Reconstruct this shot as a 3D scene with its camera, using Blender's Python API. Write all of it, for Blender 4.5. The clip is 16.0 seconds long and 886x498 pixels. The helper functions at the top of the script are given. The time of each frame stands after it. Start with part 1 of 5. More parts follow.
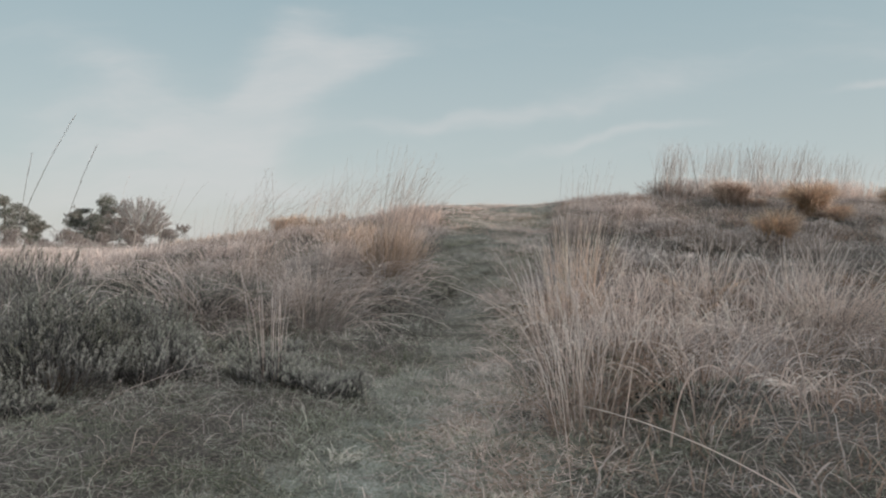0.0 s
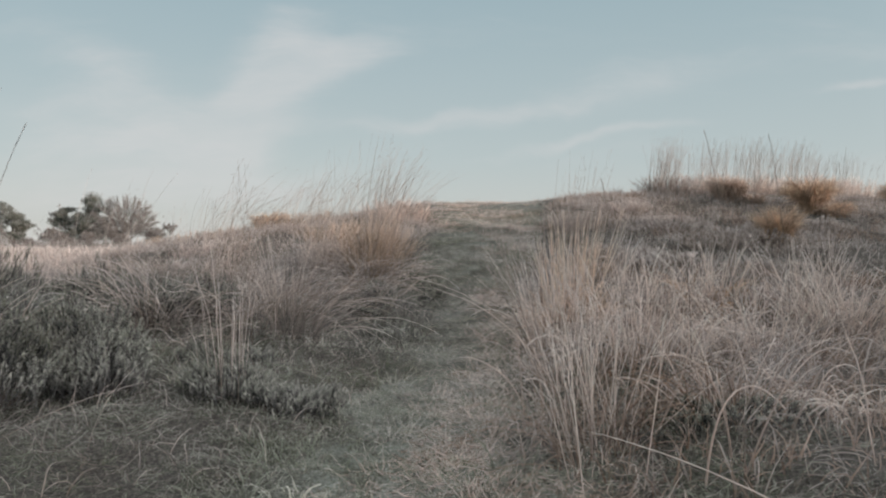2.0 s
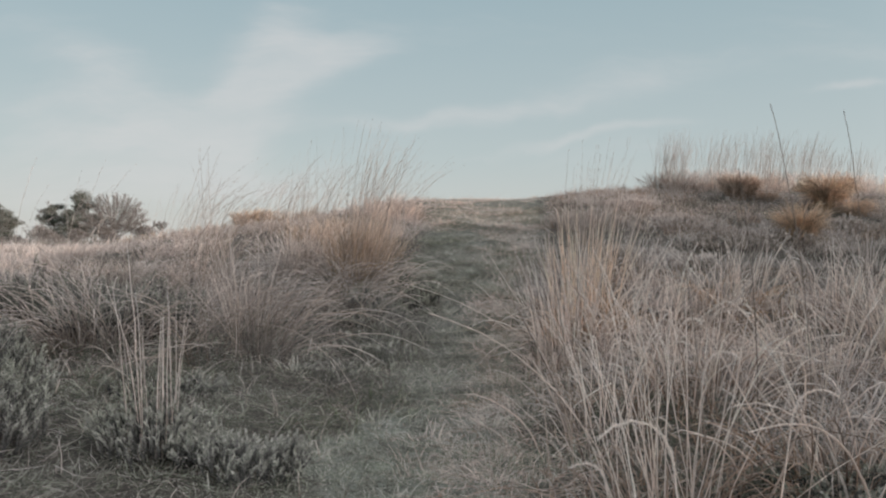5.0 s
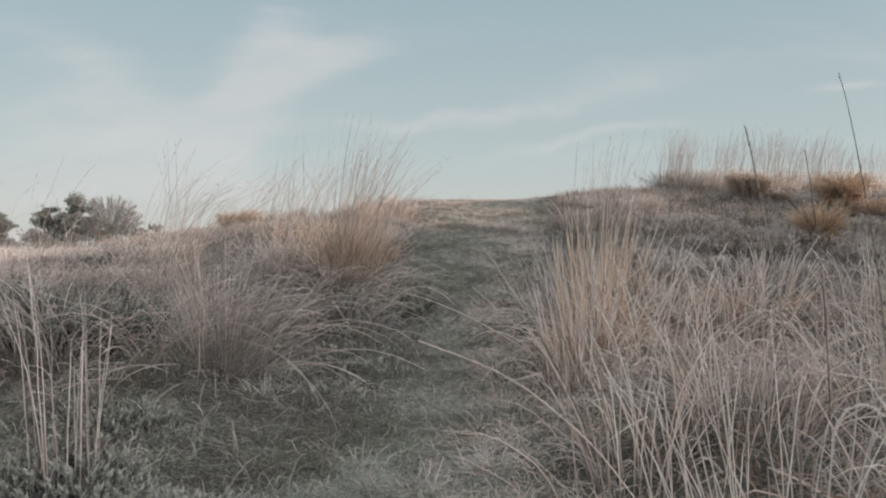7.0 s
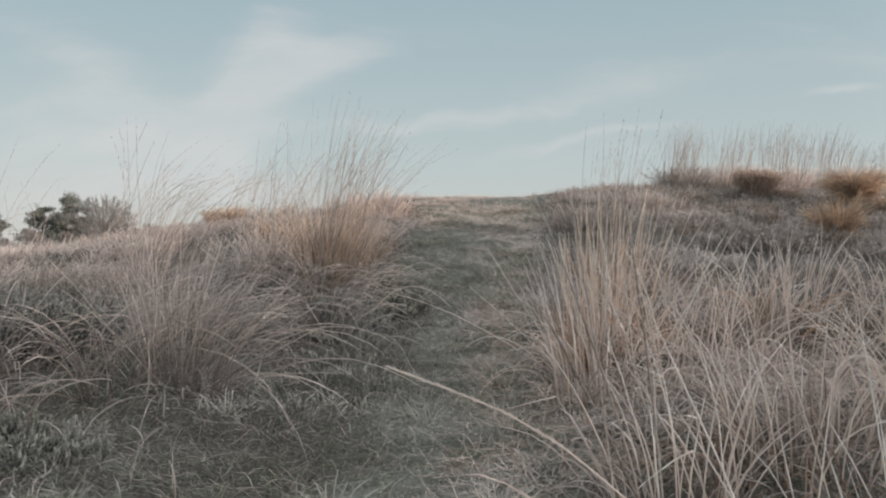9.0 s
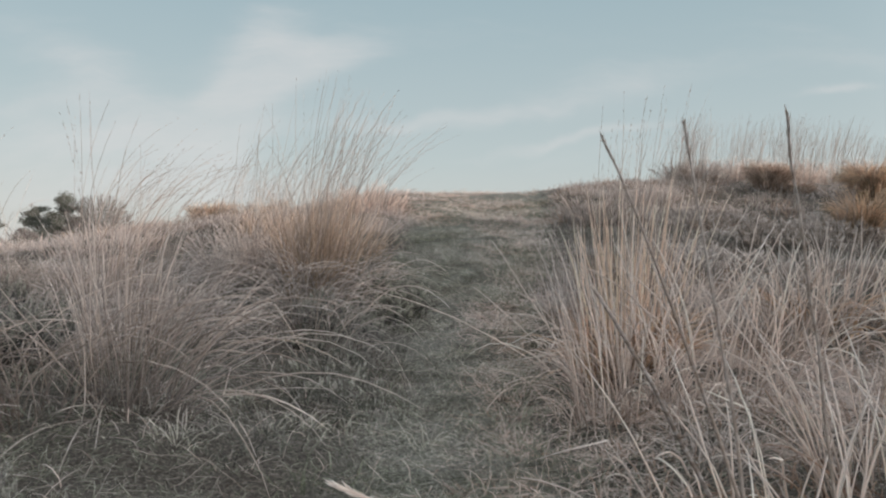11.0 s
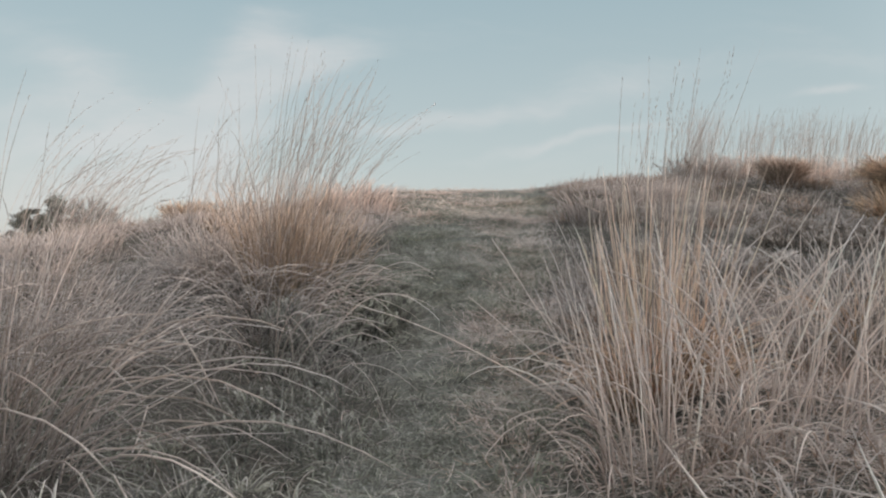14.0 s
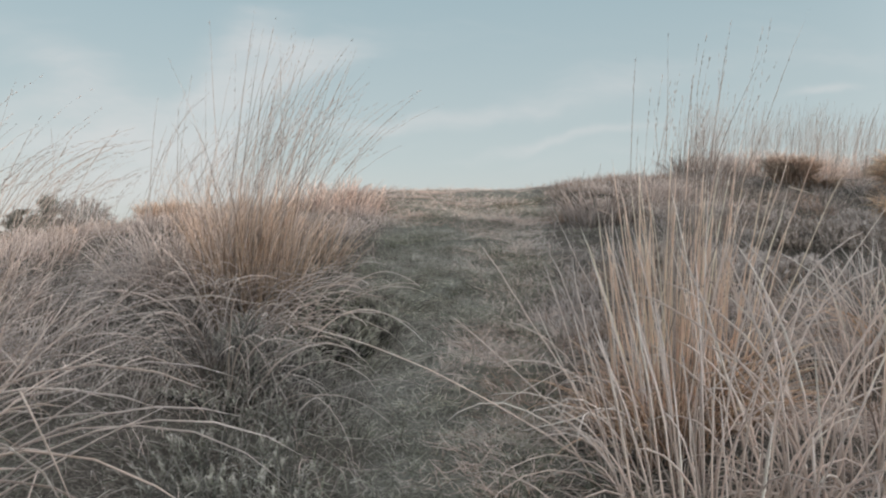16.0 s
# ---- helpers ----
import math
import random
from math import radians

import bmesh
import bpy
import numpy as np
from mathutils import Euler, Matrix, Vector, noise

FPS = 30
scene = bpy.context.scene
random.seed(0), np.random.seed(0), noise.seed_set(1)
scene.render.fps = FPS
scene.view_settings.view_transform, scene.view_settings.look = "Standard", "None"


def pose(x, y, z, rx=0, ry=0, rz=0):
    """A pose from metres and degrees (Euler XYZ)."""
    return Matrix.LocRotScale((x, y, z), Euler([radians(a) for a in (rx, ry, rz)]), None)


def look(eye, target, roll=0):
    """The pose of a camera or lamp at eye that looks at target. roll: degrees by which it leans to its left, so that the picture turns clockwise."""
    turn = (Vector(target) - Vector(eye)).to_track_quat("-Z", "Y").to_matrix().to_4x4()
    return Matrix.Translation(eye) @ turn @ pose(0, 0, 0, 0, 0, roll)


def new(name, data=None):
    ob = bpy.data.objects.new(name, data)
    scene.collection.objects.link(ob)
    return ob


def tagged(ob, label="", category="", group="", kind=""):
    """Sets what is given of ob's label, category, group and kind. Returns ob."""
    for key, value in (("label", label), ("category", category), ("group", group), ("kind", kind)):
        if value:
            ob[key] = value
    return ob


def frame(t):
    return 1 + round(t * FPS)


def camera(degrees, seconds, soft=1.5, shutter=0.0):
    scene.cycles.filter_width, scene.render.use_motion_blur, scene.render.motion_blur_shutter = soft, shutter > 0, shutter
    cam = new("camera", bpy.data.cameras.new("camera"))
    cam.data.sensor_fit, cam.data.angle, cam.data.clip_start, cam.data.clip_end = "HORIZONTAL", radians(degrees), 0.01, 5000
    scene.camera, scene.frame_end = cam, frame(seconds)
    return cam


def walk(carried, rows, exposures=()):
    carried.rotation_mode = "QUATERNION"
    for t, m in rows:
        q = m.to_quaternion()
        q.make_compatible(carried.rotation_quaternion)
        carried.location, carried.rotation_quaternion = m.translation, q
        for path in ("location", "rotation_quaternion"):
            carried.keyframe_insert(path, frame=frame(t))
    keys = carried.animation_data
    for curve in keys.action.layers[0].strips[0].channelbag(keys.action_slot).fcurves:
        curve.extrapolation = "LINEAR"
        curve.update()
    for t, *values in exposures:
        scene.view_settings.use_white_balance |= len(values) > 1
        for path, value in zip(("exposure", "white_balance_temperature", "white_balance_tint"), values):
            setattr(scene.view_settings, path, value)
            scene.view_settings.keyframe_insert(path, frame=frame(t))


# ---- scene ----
cam = camera(61.9, 16.0, soft=2.2)
PATH = [
    (0, (0.032, 0.286, 0.573), (0.032, 2.286, 0.574), -0.0),
    (0.5, (0.033, 0.374, 0.58), (0.041, 2.374, 0.579), 0.0),
    (1, (0.037, 0.457, 0.58), (0.055, 2.457, 0.579), 0.0),
    (1.5, (0.043, 0.551, 0.573), (0.068, 2.551, 0.573), -0.1),
    (2, (0.042, 0.643, 0.564), (0.072, 2.643, 0.563), -0.0),
    (2.5, (0.042, 0.732, 0.56), (0.076, 2.732, 0.559), -0.1),
    (3, (0.037, 0.817, 0.569), (0.074, 2.816, 0.57), 0.0),
    (3.5, (0.031, 0.924, 0.575), (0.072, 2.923, 0.575), 0.0),
    (4, (0.034, 1.029, 0.576), (0.077, 3.028, 0.572), 0.1),
    (4.5, (0.04, 1.132, 0.58), (0.085, 3.132, 0.575), -0.0),
    (5, (0.04, 1.241, 0.583), (0.09, 3.241, 0.577), 0.1),
    (7.5, (0.057, 1.74, 0.582), (0.119, 3.739, 0.583), 0.0),
    (8, (0.065, 1.831, 0.578), (0.129, 3.83, 0.578), 0.1),
    (8.5, (0.071, 1.926, 0.571), (0.137, 3.925, 0.571), 0.1),
    (9, (0.073, 2.02, 0.558), (0.142, 4.019, 0.561), 0.1),
    (11.5, (0.08, 2.496, 0.535), (0.16, 4.495, 0.537), 0.0),
    (12, (0.084, 2.578, 0.532), (0.166, 4.576, 0.534), -0.1),
    (12.5, (0.083, 2.663, 0.532), (0.169, 4.661, 0.536), 0.1),
    (13, (0.092, 2.75, 0.534), (0.179, 4.748, 0.54), 0.0),
    (13.5, (0.102, 2.843, 0.532), (0.193, 4.841, 0.538), -0.0),
    (14, (0.118, 2.937, 0.534), (0.211, 4.935, 0.54), -0.1),
    (14.5, (0.134, 3.036, 0.54), (0.229, 5.034, 0.546), -0.0),
    (15, (0.146, 3.125, 0.549), (0.243, 5.122, 0.556), -0.1),
    (15.5, (0.157, 3.218, 0.555), (0.259, 5.216, 0.559), -0.1),
    (16, (0.168, 3.306, 0.563), (0.274, 5.304, 0.568), -0.2),
]
walk(cam, [(t, look(eye, target, roll)) for t, eye, target, roll in PATH], exposures=((0, -0.08), (9, -0.04), (16, 0.03)))

# ---- light and sky ----
SUN_AZ, SUN_EL = radians(120), radians(8.0)  # azimuth clockwise from +y
sun_dir = Vector((math.sin(SUN_AZ) * math.cos(SUN_EL), math.cos(SUN_AZ) * math.cos(SUN_EL), math.sin(SUN_EL)))
sun = new("sun", bpy.data.lights.new("sun", "SUN"))
sun.data.energy, sun.data.angle, sun.data.color = 3.1, radians(1.5), (1.0, 0.81, 0.70)
sun.matrix_world = look(sun_dir * 50, (0, 0, 0))

world = bpy.data.worlds.new("sky")
scene.world = world
world.use_nodes = True


class Nodes:
    """Short hand for a node tree."""

    def __init__(self, tree):
        self.tree = tree
        tree.nodes.clear()

    def add(self, kind, **inputs):
        n = self.tree.nodes.new(kind)
        for key, value in inputs.items():
            self.put(n, key, value)
        return n

    def put(self, n, key, value):
        sock = n.inputs[int(key[1:])] if key[0] == "i" and key[1:].isdigit() else n.inputs[key.replace("_", " ")]
        if isinstance(value, bpy.types.NodeSocket):
            self.tree.links.new(value, sock)
        elif isinstance(value, bpy.types.Node):
            self.tree.links.new(value.outputs[0], sock)
        else:
            sock.default_value = value

    def math(self, op, a, b=0.0, c=0.0, clamp=False):
        n = self.add("ShaderNodeMath", i0=a, i1=b, i2=c)
        n.operation, n.use_clamp = op, clamp
        return n.outputs[0]

    def mix(self, fac, a, b, blend="MIX"):
        n = self.tree.nodes.new("ShaderNodeMix")
        n.clamp_factor = False
        n.data_type, n.blend_type = "RGBA", blend
        for sock, value in ((n.inputs[0], fac), (n.inputs[6], a), (n.inputs[7], b)):
            if isinstance(value, bpy.types.NodeSocket):
                self.tree.links.new(value, sock)
            else:
                sock.default_value = value if isinstance(value, (int, float)) else (*value[:3], 1)
        return n.outputs[2]

    def noise(self, vector, scale, detail=3.0, rough=0.55, distort=0.0):
        n = self.add("ShaderNodeTexNoise", Scale=scale, Detail=detail, Roughness=rough, Distortion=distort)
        self.put(n, "Vector", vector)
        return n.outputs[0]

    def ramp(self, fac, stops):
        n = self.add("ShaderNodeValToRGB", Fac=fac)
        els = n.color_ramp.elements
        for i, (p, c) in enumerate(stops):
            e = els[i] if i < 2 else els.new(p)
            e.position, e.color = p, (*c, 1)
        return n.outputs[0]

    def smooth(self, value, lo, hi):
        n = self.add("ShaderNodeMapRange", Value=value)
        n.interpolation_type = "SMOOTHSTEP"
        n.inputs[1].default_value, n.inputs[2].default_value = lo, hi
        return n.outputs[0]


def build_sky():
    n = Nodes(world.node_tree)
    co = n.add("ShaderNodeTexCoord")
    way = co.outputs["Generated"]
    sep = n.add("ShaderNodeSeparateXYZ", Vector=way)
    x, y, z = sep.outputs
    sky = n.add("ShaderNodeTexSky")
    sky.sky_type, sky.sun_disc = "NISHITA", False
    sky.sun_elevation, sky.sun_rotation = SUN_EL, SUN_AZ
    sky.air_density, sky.dust_density, sky.ozone_density = 1.0, 1.5, 1.0
    # thin high veil over the whole sky, paler towards the horizon
    veil = n.ramp(z, [(0.0, (0.70, 0.70, 0.68)), (0.12, (0.56, 0.64, 0.655)), (0.32, (0.41, 0.535, 0.585)), (0.6, (0.60, 0.68, 0.73)), (1.0, (0.70, 0.76, 0.81))])
    base = n.mix(0.85, n.mix(1.0, sky.outputs[0], (0.09, 0.09, 0.09), "MULTIPLY"), veil)
    # the bright part of the sky round the low sun
    toward = n.add("ShaderNodeVectorMath", i0=way, i1=tuple(sun_dir))
    toward.operation = "DOT_PRODUCT"
    glow = n.math("MULTIPLY", n.math("POWER", n.math("MAXIMUM", toward.outputs["Value"], 0.0), 2.0), 3.9)
    base = n.mix(1.0, base, n.mix(glow, (0, 0, 0), (0.65, 0.645, 0.665)), "ADD")
    # cloud sheet seen in a flat projection ahead of the walker
    ahead = n.math("MAXIMUM", y, 0.15)
    u, v = n.math("DIVIDE", x, ahead), n.math("DIVIDE", z, ahead)
    uv = n.add("ShaderNodeCombineXYZ", X=u, Y=v)
    wob = n.add("ShaderNodeTexNoise", Vector=uv, Scale=5.0, Detail=4.0)
    off = n.add("ShaderNodeVectorMath", i0=wob.outputs[1], i1=(0.5, 0.5, 0.5))
    off.operation = "SUBTRACT"
    sca = n.add("ShaderNodeVectorMath", i0=off)
    sca.operation = "SCALE"
    sca.inputs["Scale"].default_value = 0.09
    warp = n.add("ShaderNodeVectorMath", i0=uv, i1=sca)
    sw = n.add("ShaderNodeSeparateXYZ", Vector=warp)
    wu, wv = sw.outputs[0], sw.outputs[1]
    total = None
    for u0, v0, deg, ln, wd, amp in SKY_STREAKS:
        c, s = math.cos(radians(deg)), math.sin(radians(deg))
        du, dv = n.math("SUBTRACT", wu, u0), n.math("SUBTRACT", wv, v0)
        a = n.math("DIVIDE", n.math("MULTIPLY_ADD", du, c, n.math("MULTIPLY", dv, s)), ln)
        b = n.math("DIVIDE", n.math("MULTIPLY_ADD", du, -s, n.math("MULTIPLY", dv, c)), wd)
        r = n.math("MULTIPLY_ADD", a, a, n.math("MULTIPLY", b, b))
        g = n.math("MULTIPLY", n.math("POWER", 2.718, n.math("MULTIPLY", r, -1.0)), amp)
        total = g if total is None else n.math("ADD", total, g)
    grain = n.add("ShaderNodeMapping", Vector=warp)
    grain.inputs["Rotation"].default_value = (0, 0, radians(-30))
    grain.inputs["Scale"].default_value = (1.6, 7.0, 1.0)
    fibre = n.noise(grain, 3.0, 6.0, 0.6)
    body = n.smooth(n.math("ADD", total, n.math("MULTIPLY_ADD", fibre, 0.5, -0.25)), 0.06, 0.72)
    cloud = n.math("MULTIPLY", body, n.math("MULTIPLY_ADD", fibre, 0.75, 0.12))
    wisp = n.math("MULTIPLY", n.smooth(n.noise(grain, 1.3, 5.0, 0.6), 0.5, 0.8), 0.22)
    amount = n.math("MULTIPLY", n.math("ADD", cloud, wisp), n.smooth(z, 0.0, 0.05), clamp=True)
    col = n.mix(amount, base, (0.70, 0.695, 0.695))
    bg = n.add("ShaderNodeBackground", Color=col, Strength=1.0)
    out = n.add("ShaderNodeOutputWorld", Surface=bg)


SKY_STREAKS = [  # centre across, centre up, slope, half length, half width, amount
    (-0.235, 0.195, 44, 0.12, 0.055, 0.58),
    (-0.120, 0.255, 17, 0.11, 0.030, 0.50),
    (-0.220, 0.275, 60, 0.07, 0.045, 0.38),
    (-0.40, 0.205, -33, 0.15, 0.052, 0.44),
    (-0.50, 0.17, -10, 0.12, 0.05, 0.30),
    (-0.30, 0.152, 4, 0.11, 0.020, 0.46),
    (-0.44, 0.10, 0, 0.24, 0.060, 0.40),
    (-0.22, 0.085, 2, 0.18, 0.022, 0.34),
    (0.055, 0.174, 5, 0.17, 0.013, 0.42),
    (0.26, 0.220, 14, 0.17, 0.034, 0.34),
    (0.225, 0.152, 10, 0.15, 0.008, 0.48),
    (0.58, 0.215, 6, 0.08, 0.007, 0.42),
]
build_sky()


# ---- materials ----
def material(name):
    m = bpy.data.materials.new(name)
    m.use_nodes = True
    return m, Nodes(m.node_tree)


def blade_material(name, low, mid, tip, frost=0.5, glow=0.3, vary=1.0):
    """Dead frosted grass: v of the UV map runs from root to tip; dark low tones paint in root shade."""
    m, n = material(name)
    uvn = n.add("ShaderNodeUVMap")
    v = n.add("ShaderNodeSeparateXYZ", Vector=uvn.outputs[0]).outputs[1]
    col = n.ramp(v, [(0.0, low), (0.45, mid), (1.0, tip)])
    geo = n.add("ShaderNodeNewGeometry")
    own = n.add("ShaderNodeObjectInfo").outputs["Random"]
    rnd = n.math("FRACT", n.math("ADD", geo.outputs["Random Per Island"], own))
    hue = n.mix(vary, (1.04, 0.98, 0.92), n.ramp(rnd, [(0.0, (0.42, 0.36, 0.31)), (0.3, (0.86, 0.80, 0.74)), (0.7, (1.12, 1.03, 0.94)), (1.0, (1.4, 1.32, 1.25))]))
    col = n.mix(1.0, col, hue, "MULTIPLY")
    pos = geo.outputs["Position"]
    patch = n.noise(pos, 2.2, 3.0)
    tone = n.mix(vary, (1, 1, 1), n.ramp(n.noise(pos, 6.0, 3.0), [(0.3, (0.66, 0.61, 0.57)), (0.5, (0.97, 0.96, 0.95)), (0.7, (1.12, 1.12, 1.12))]))
    col = n.mix(1.0, col, tone, "MULTIPLY")
    col = n.mix(1.0, col, (0.93, 0.89, 0.87), "DARKEN")
    fine = n.noise(pos, 160.0, 2.0)
    rime = n.math("MULTIPLY", n.smooth(n.math("ADD", n.math("MULTIPLY", fine, 0.6), n.math("MULTIPLY", patch, 0.55)), 0.42, 0.72), frost, clamp=True)
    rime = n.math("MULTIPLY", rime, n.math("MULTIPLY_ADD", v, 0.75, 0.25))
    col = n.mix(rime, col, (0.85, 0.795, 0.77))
    d = n.add("ShaderNodeBsdfDiffuse", Color=col, Roughness=0.8)
    t = n.add("ShaderNodeBsdfTranslucent", Color=col)
    mx = n.add("ShaderNodeMixShader", Fac=glow, i1=d, i2=t)
    n.add("ShaderNodeOutputMaterial", Surface=mx)
    return m


# low tones are set down to put the shade between the roots into the colour
M_PALE = blade_material("frosted_pale_grass", (0.52, 0.445, 0.405), (0.86, 0.785, 0.745), (0.89, 0.84, 0.82), 0.8, 0.35, 0.4)
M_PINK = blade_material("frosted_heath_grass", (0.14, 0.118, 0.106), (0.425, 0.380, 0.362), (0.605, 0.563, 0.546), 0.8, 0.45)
M_GOLD = blade_material("golden_moor_grass", (0.83, 0.66, 0.53), (0.91, 0.78, 0.675), (0.93, 0.83, 0.76), 0.25, 0.35, 0.3)
M_STRAW = blade_material("straw_moor_grass", (0.23, 0.168, 0.115), (0.51, 0.408, 0.315), (0.64, 0.56, 0.48), 0.5, 0.35)
M_ORANGE = blade_material("orange_brown_grass", (0.24, 0.165, 0.11), (0.42, 0.32, 0.235), (0.52, 0.43, 0.345), 0.4, 0.4)
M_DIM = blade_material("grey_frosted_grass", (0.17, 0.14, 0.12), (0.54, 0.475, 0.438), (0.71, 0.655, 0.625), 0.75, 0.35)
M_RUST = blade_material("rust_brown_grass", (0.212, 0.140, 0.104), (0.385, 0.285, 0.228), (0.50, 0.408, 0.35), 0.5, 0.45)
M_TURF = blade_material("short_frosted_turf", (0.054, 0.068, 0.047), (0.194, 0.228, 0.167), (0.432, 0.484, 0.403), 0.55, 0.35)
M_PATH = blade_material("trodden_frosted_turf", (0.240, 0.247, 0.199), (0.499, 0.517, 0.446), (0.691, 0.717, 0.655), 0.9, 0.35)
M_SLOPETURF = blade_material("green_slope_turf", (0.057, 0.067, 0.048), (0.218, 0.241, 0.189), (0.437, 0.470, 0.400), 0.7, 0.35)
M_ROSE = blade_material("rosy_frosted_grass", (0.36, 0.29, 0.258), (0.66, 0.58, 0.545), (0.78, 0.72, 0.695), 0.8, 0.4, 0.8)
M_AMBER = blade_material("amber_dead_leaves", (0.50, 0.36, 0.24), (0.68, 0.52, 0.385), (0.78, 0.645, 0.53), 0.4, 0.4)
# dull undergrass, darkened so its colour holds the shade of gaps between leaves
M_BROWN = blade_material("dull_frosted_shaded_undergrass", (0.073, 0.064, 0.055), (0.251, 0.229, 0.212), (0.475, 0.453, 0.433), 0.65, 0.35)
# crest grass made paler to put the low sun's light into its colour
M_CREST = blade_material("sunlit_crest_grass", (0.39, 0.32, 0.28), (0.71, 0.61, 0.56), (0.82, 0.745, 0.71), 0.85, 0.45)
M_SLOPEHEATH = blade_material("frosted_low_heath", (0.145, 0.122, 0.110), (0.342, 0.303, 0.283), (0.545, 0.510, 0.490), 0.7, 0.35)
M_STALK = blade_material("dry_flower_stems", (0.43, 0.395, 0.365), (0.46, 0.43, 0.41), (0.41, 0.395, 0.39), 0.7, 0.4)
M_DARKSTALK = blade_material("dark_seed_stems", (0.42, 0.37, 0.34), (0.42, 0.37, 0.34), (0.33, 0.29, 0.27), 0.5, 0.2)
# near-black low and mid tones paint the shade deep in the bush; tips frosted
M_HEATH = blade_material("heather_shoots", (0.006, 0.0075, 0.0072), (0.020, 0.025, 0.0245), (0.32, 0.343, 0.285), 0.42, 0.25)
M_BROWNHEATH = blade_material("brown_heather_shoots", (0.231, 0.167, 0.128), (0.440, 0.336, 0.266), (0.550, 0.462, 0.396), 0.3, 0.2)
# needles lightened and frosted so the colour carries the haze of distance
M_NEEDLE = blade_material("hazy_pine_needles", (0.095, 0.118, 0.10), (0.125, 0.152, 0.128), (0.18, 0.212, 0.19), 0.5, 0.2)
M_TAN = blade_material("tan_knoll_grass", (0.447, 0.324, 0.216), (0.647, 0.506, 0.368), (0.777, 0.653, 0.516), 0.5, 0.4)
# dark green grass, deepened further to paint the shade under the path's edge
M_DARKGRASS = blade_material("dark_green_shaded_edge_grass", (0.026, 0.031, 0.024), (0.085, 0.098, 0.078), (0.25, 0.265, 0.232), 0.45, 0.3)
# far twigs greyed and lightened, distance haze painted into them
M_TWIG = blade_material("hazy_bare_twigs", (0.173, 0.168, 0.165), (0.205, 0.202, 0.201), (0.248, 0.246, 0.248), 0.3, 0.0)


def bark_material():
    m, n = material("bark")
    geo = n.add("ShaderNodeNewGeometry")
    a = n.noise(geo.outputs["Position"], 6.0, 4.0)
    col = n.ramp(a, [(0.3, (0.05, 0.04, 0.035)), (0.7, (0.14, 0.105, 0.08))])
    b = n.add("ShaderNodeBsdfPrincipled", Base_Color=col, Roughness=0.9)
    n.add("ShaderNodeOutputMaterial", Surface=b)
    return m


M_BARK = bark_material()


def ground_material():
    m, n = material("frosted_heath_ground")
    geo = n.add("ShaderNodeNewGeometry")
    pos = geo.outputs["Position"]
    att = n.add("ShaderNodeAttribute")
    att.attribute_name = "worn"
    worn = att.outputs["Fac"]
    big, mid, fine = n.noise(pos, 1.1, 4.0), n.noise(pos, 9.0, 5.0), n.noise(pos, 110.0, 3.0, 0.7)
    litter = n.ramp(fine, [(0.33, (0.035, 0.03, 0.022)), (0.52, (0.10, 0.086, 0.068)), (0.7, (0.24, 0.205, 0.172))])
    turf = n.ramp(n.math("MULTIPLY_ADD", mid, 0.5, n.math("MULTIPLY", fine, 0.5)), [(0.36, (0.085, 0.09, 0.066)), (0.5, (0.268, 0.276, 0.228)), (0.66, (0.51, 0.525, 0.468))])
    col = n.mix(worn, litter, turf)
    rime = n.math("MULTIPLY", n.smooth(n.math("MULTIPLY_ADD", fine, 0.5, n.math("MULTIPLY", big, 0.6)), 0.5, 0.78), n.math("MULTIPLY_ADD", worn, 0.3, 0.1))
    col = n.mix(rime, col, (0.62, 0.61, 0.60))
    bump = n.add("ShaderNodeBump", Strength=1.0, Distance=0.03, Height=n.math("ADD", mid, fine))
    b = n.add("ShaderNodeBsdfPrincipled", Base_Color=col, Roughness=0.95, Normal=bump)
    n.add("ShaderNodeOutputMaterial", Surface=b)
    return m


M_GROUND = ground_material()

# ---- the lie of the land ----
LINE = np.linspace(-60, 80, 2801)


def profile(knots, soft):
    """A smooth curve through a few knots, as a function."""
    xs, zs = zip(*knots)
    vals = np.interp(LINE, xs, zs)
    k = np.exp(-0.5 * (np.arange(-60, 61) * 0.05 / soft) ** 2)
    vals = np.convolve(np.pad(vals, 60, mode="edge"), k / k.sum(), mode="valid")
    return lambda q: np.interp(q, LINE, vals)


RISE = profile([(4.6, 0), (5.5, 0.05), (6.5, 0.22), (8, 0.58), (9.4, 0.90), (10.5, 1.12), (12, 1.31), (13.5, 1.22), (18, 0.7), (26, 0.2), (40, 0.0)], 0.45)
ACROSS = profile([(-14, 0.0), (-7, 0.08), (-4.6, 0.22), (-3.5, 0.42), (-2.3, 0.64), (-1, 0.82), (0, 1.0), (2, 0.98), (4, 0.97), (5, 1.0), (7, 1.0), (9, 0.8), (14, 0.6), (30, 0.0)], 0.4)
NEARER = profile([(-4, 0.8), (-2, 0.6), (0, 0.0), (3, 0.0)], 0.4)
KNOLL_RISE = profile([(4.6, 0.03), (5.8, 0.13), (7, 0.32), (8, 0.52), (9, 0.74), (9.7, 0.95), (10.4, 1.20), (11.2, 1.36), (12.5, 1.36), (14, 1.2), (18, 0.7), (26, 0.2), (40, 0.0)], 0.3)
KNOLL_ACROSS = profile([(2, 1.0), (6, 1.0), (8, 0.85), (14, 0.6), (30, 0.0)], 0.4)
WAY = profile([(0, -0.35), (1.6, -0.16), (2.5, -0.02), (4.4, 0.16), (5.0, 0.28), (5.8, 0.38), (6.5, 0.38), (8, 0.5), (9.4, 0.7), (11, 0.85), (13, 1.0)], 0.3)
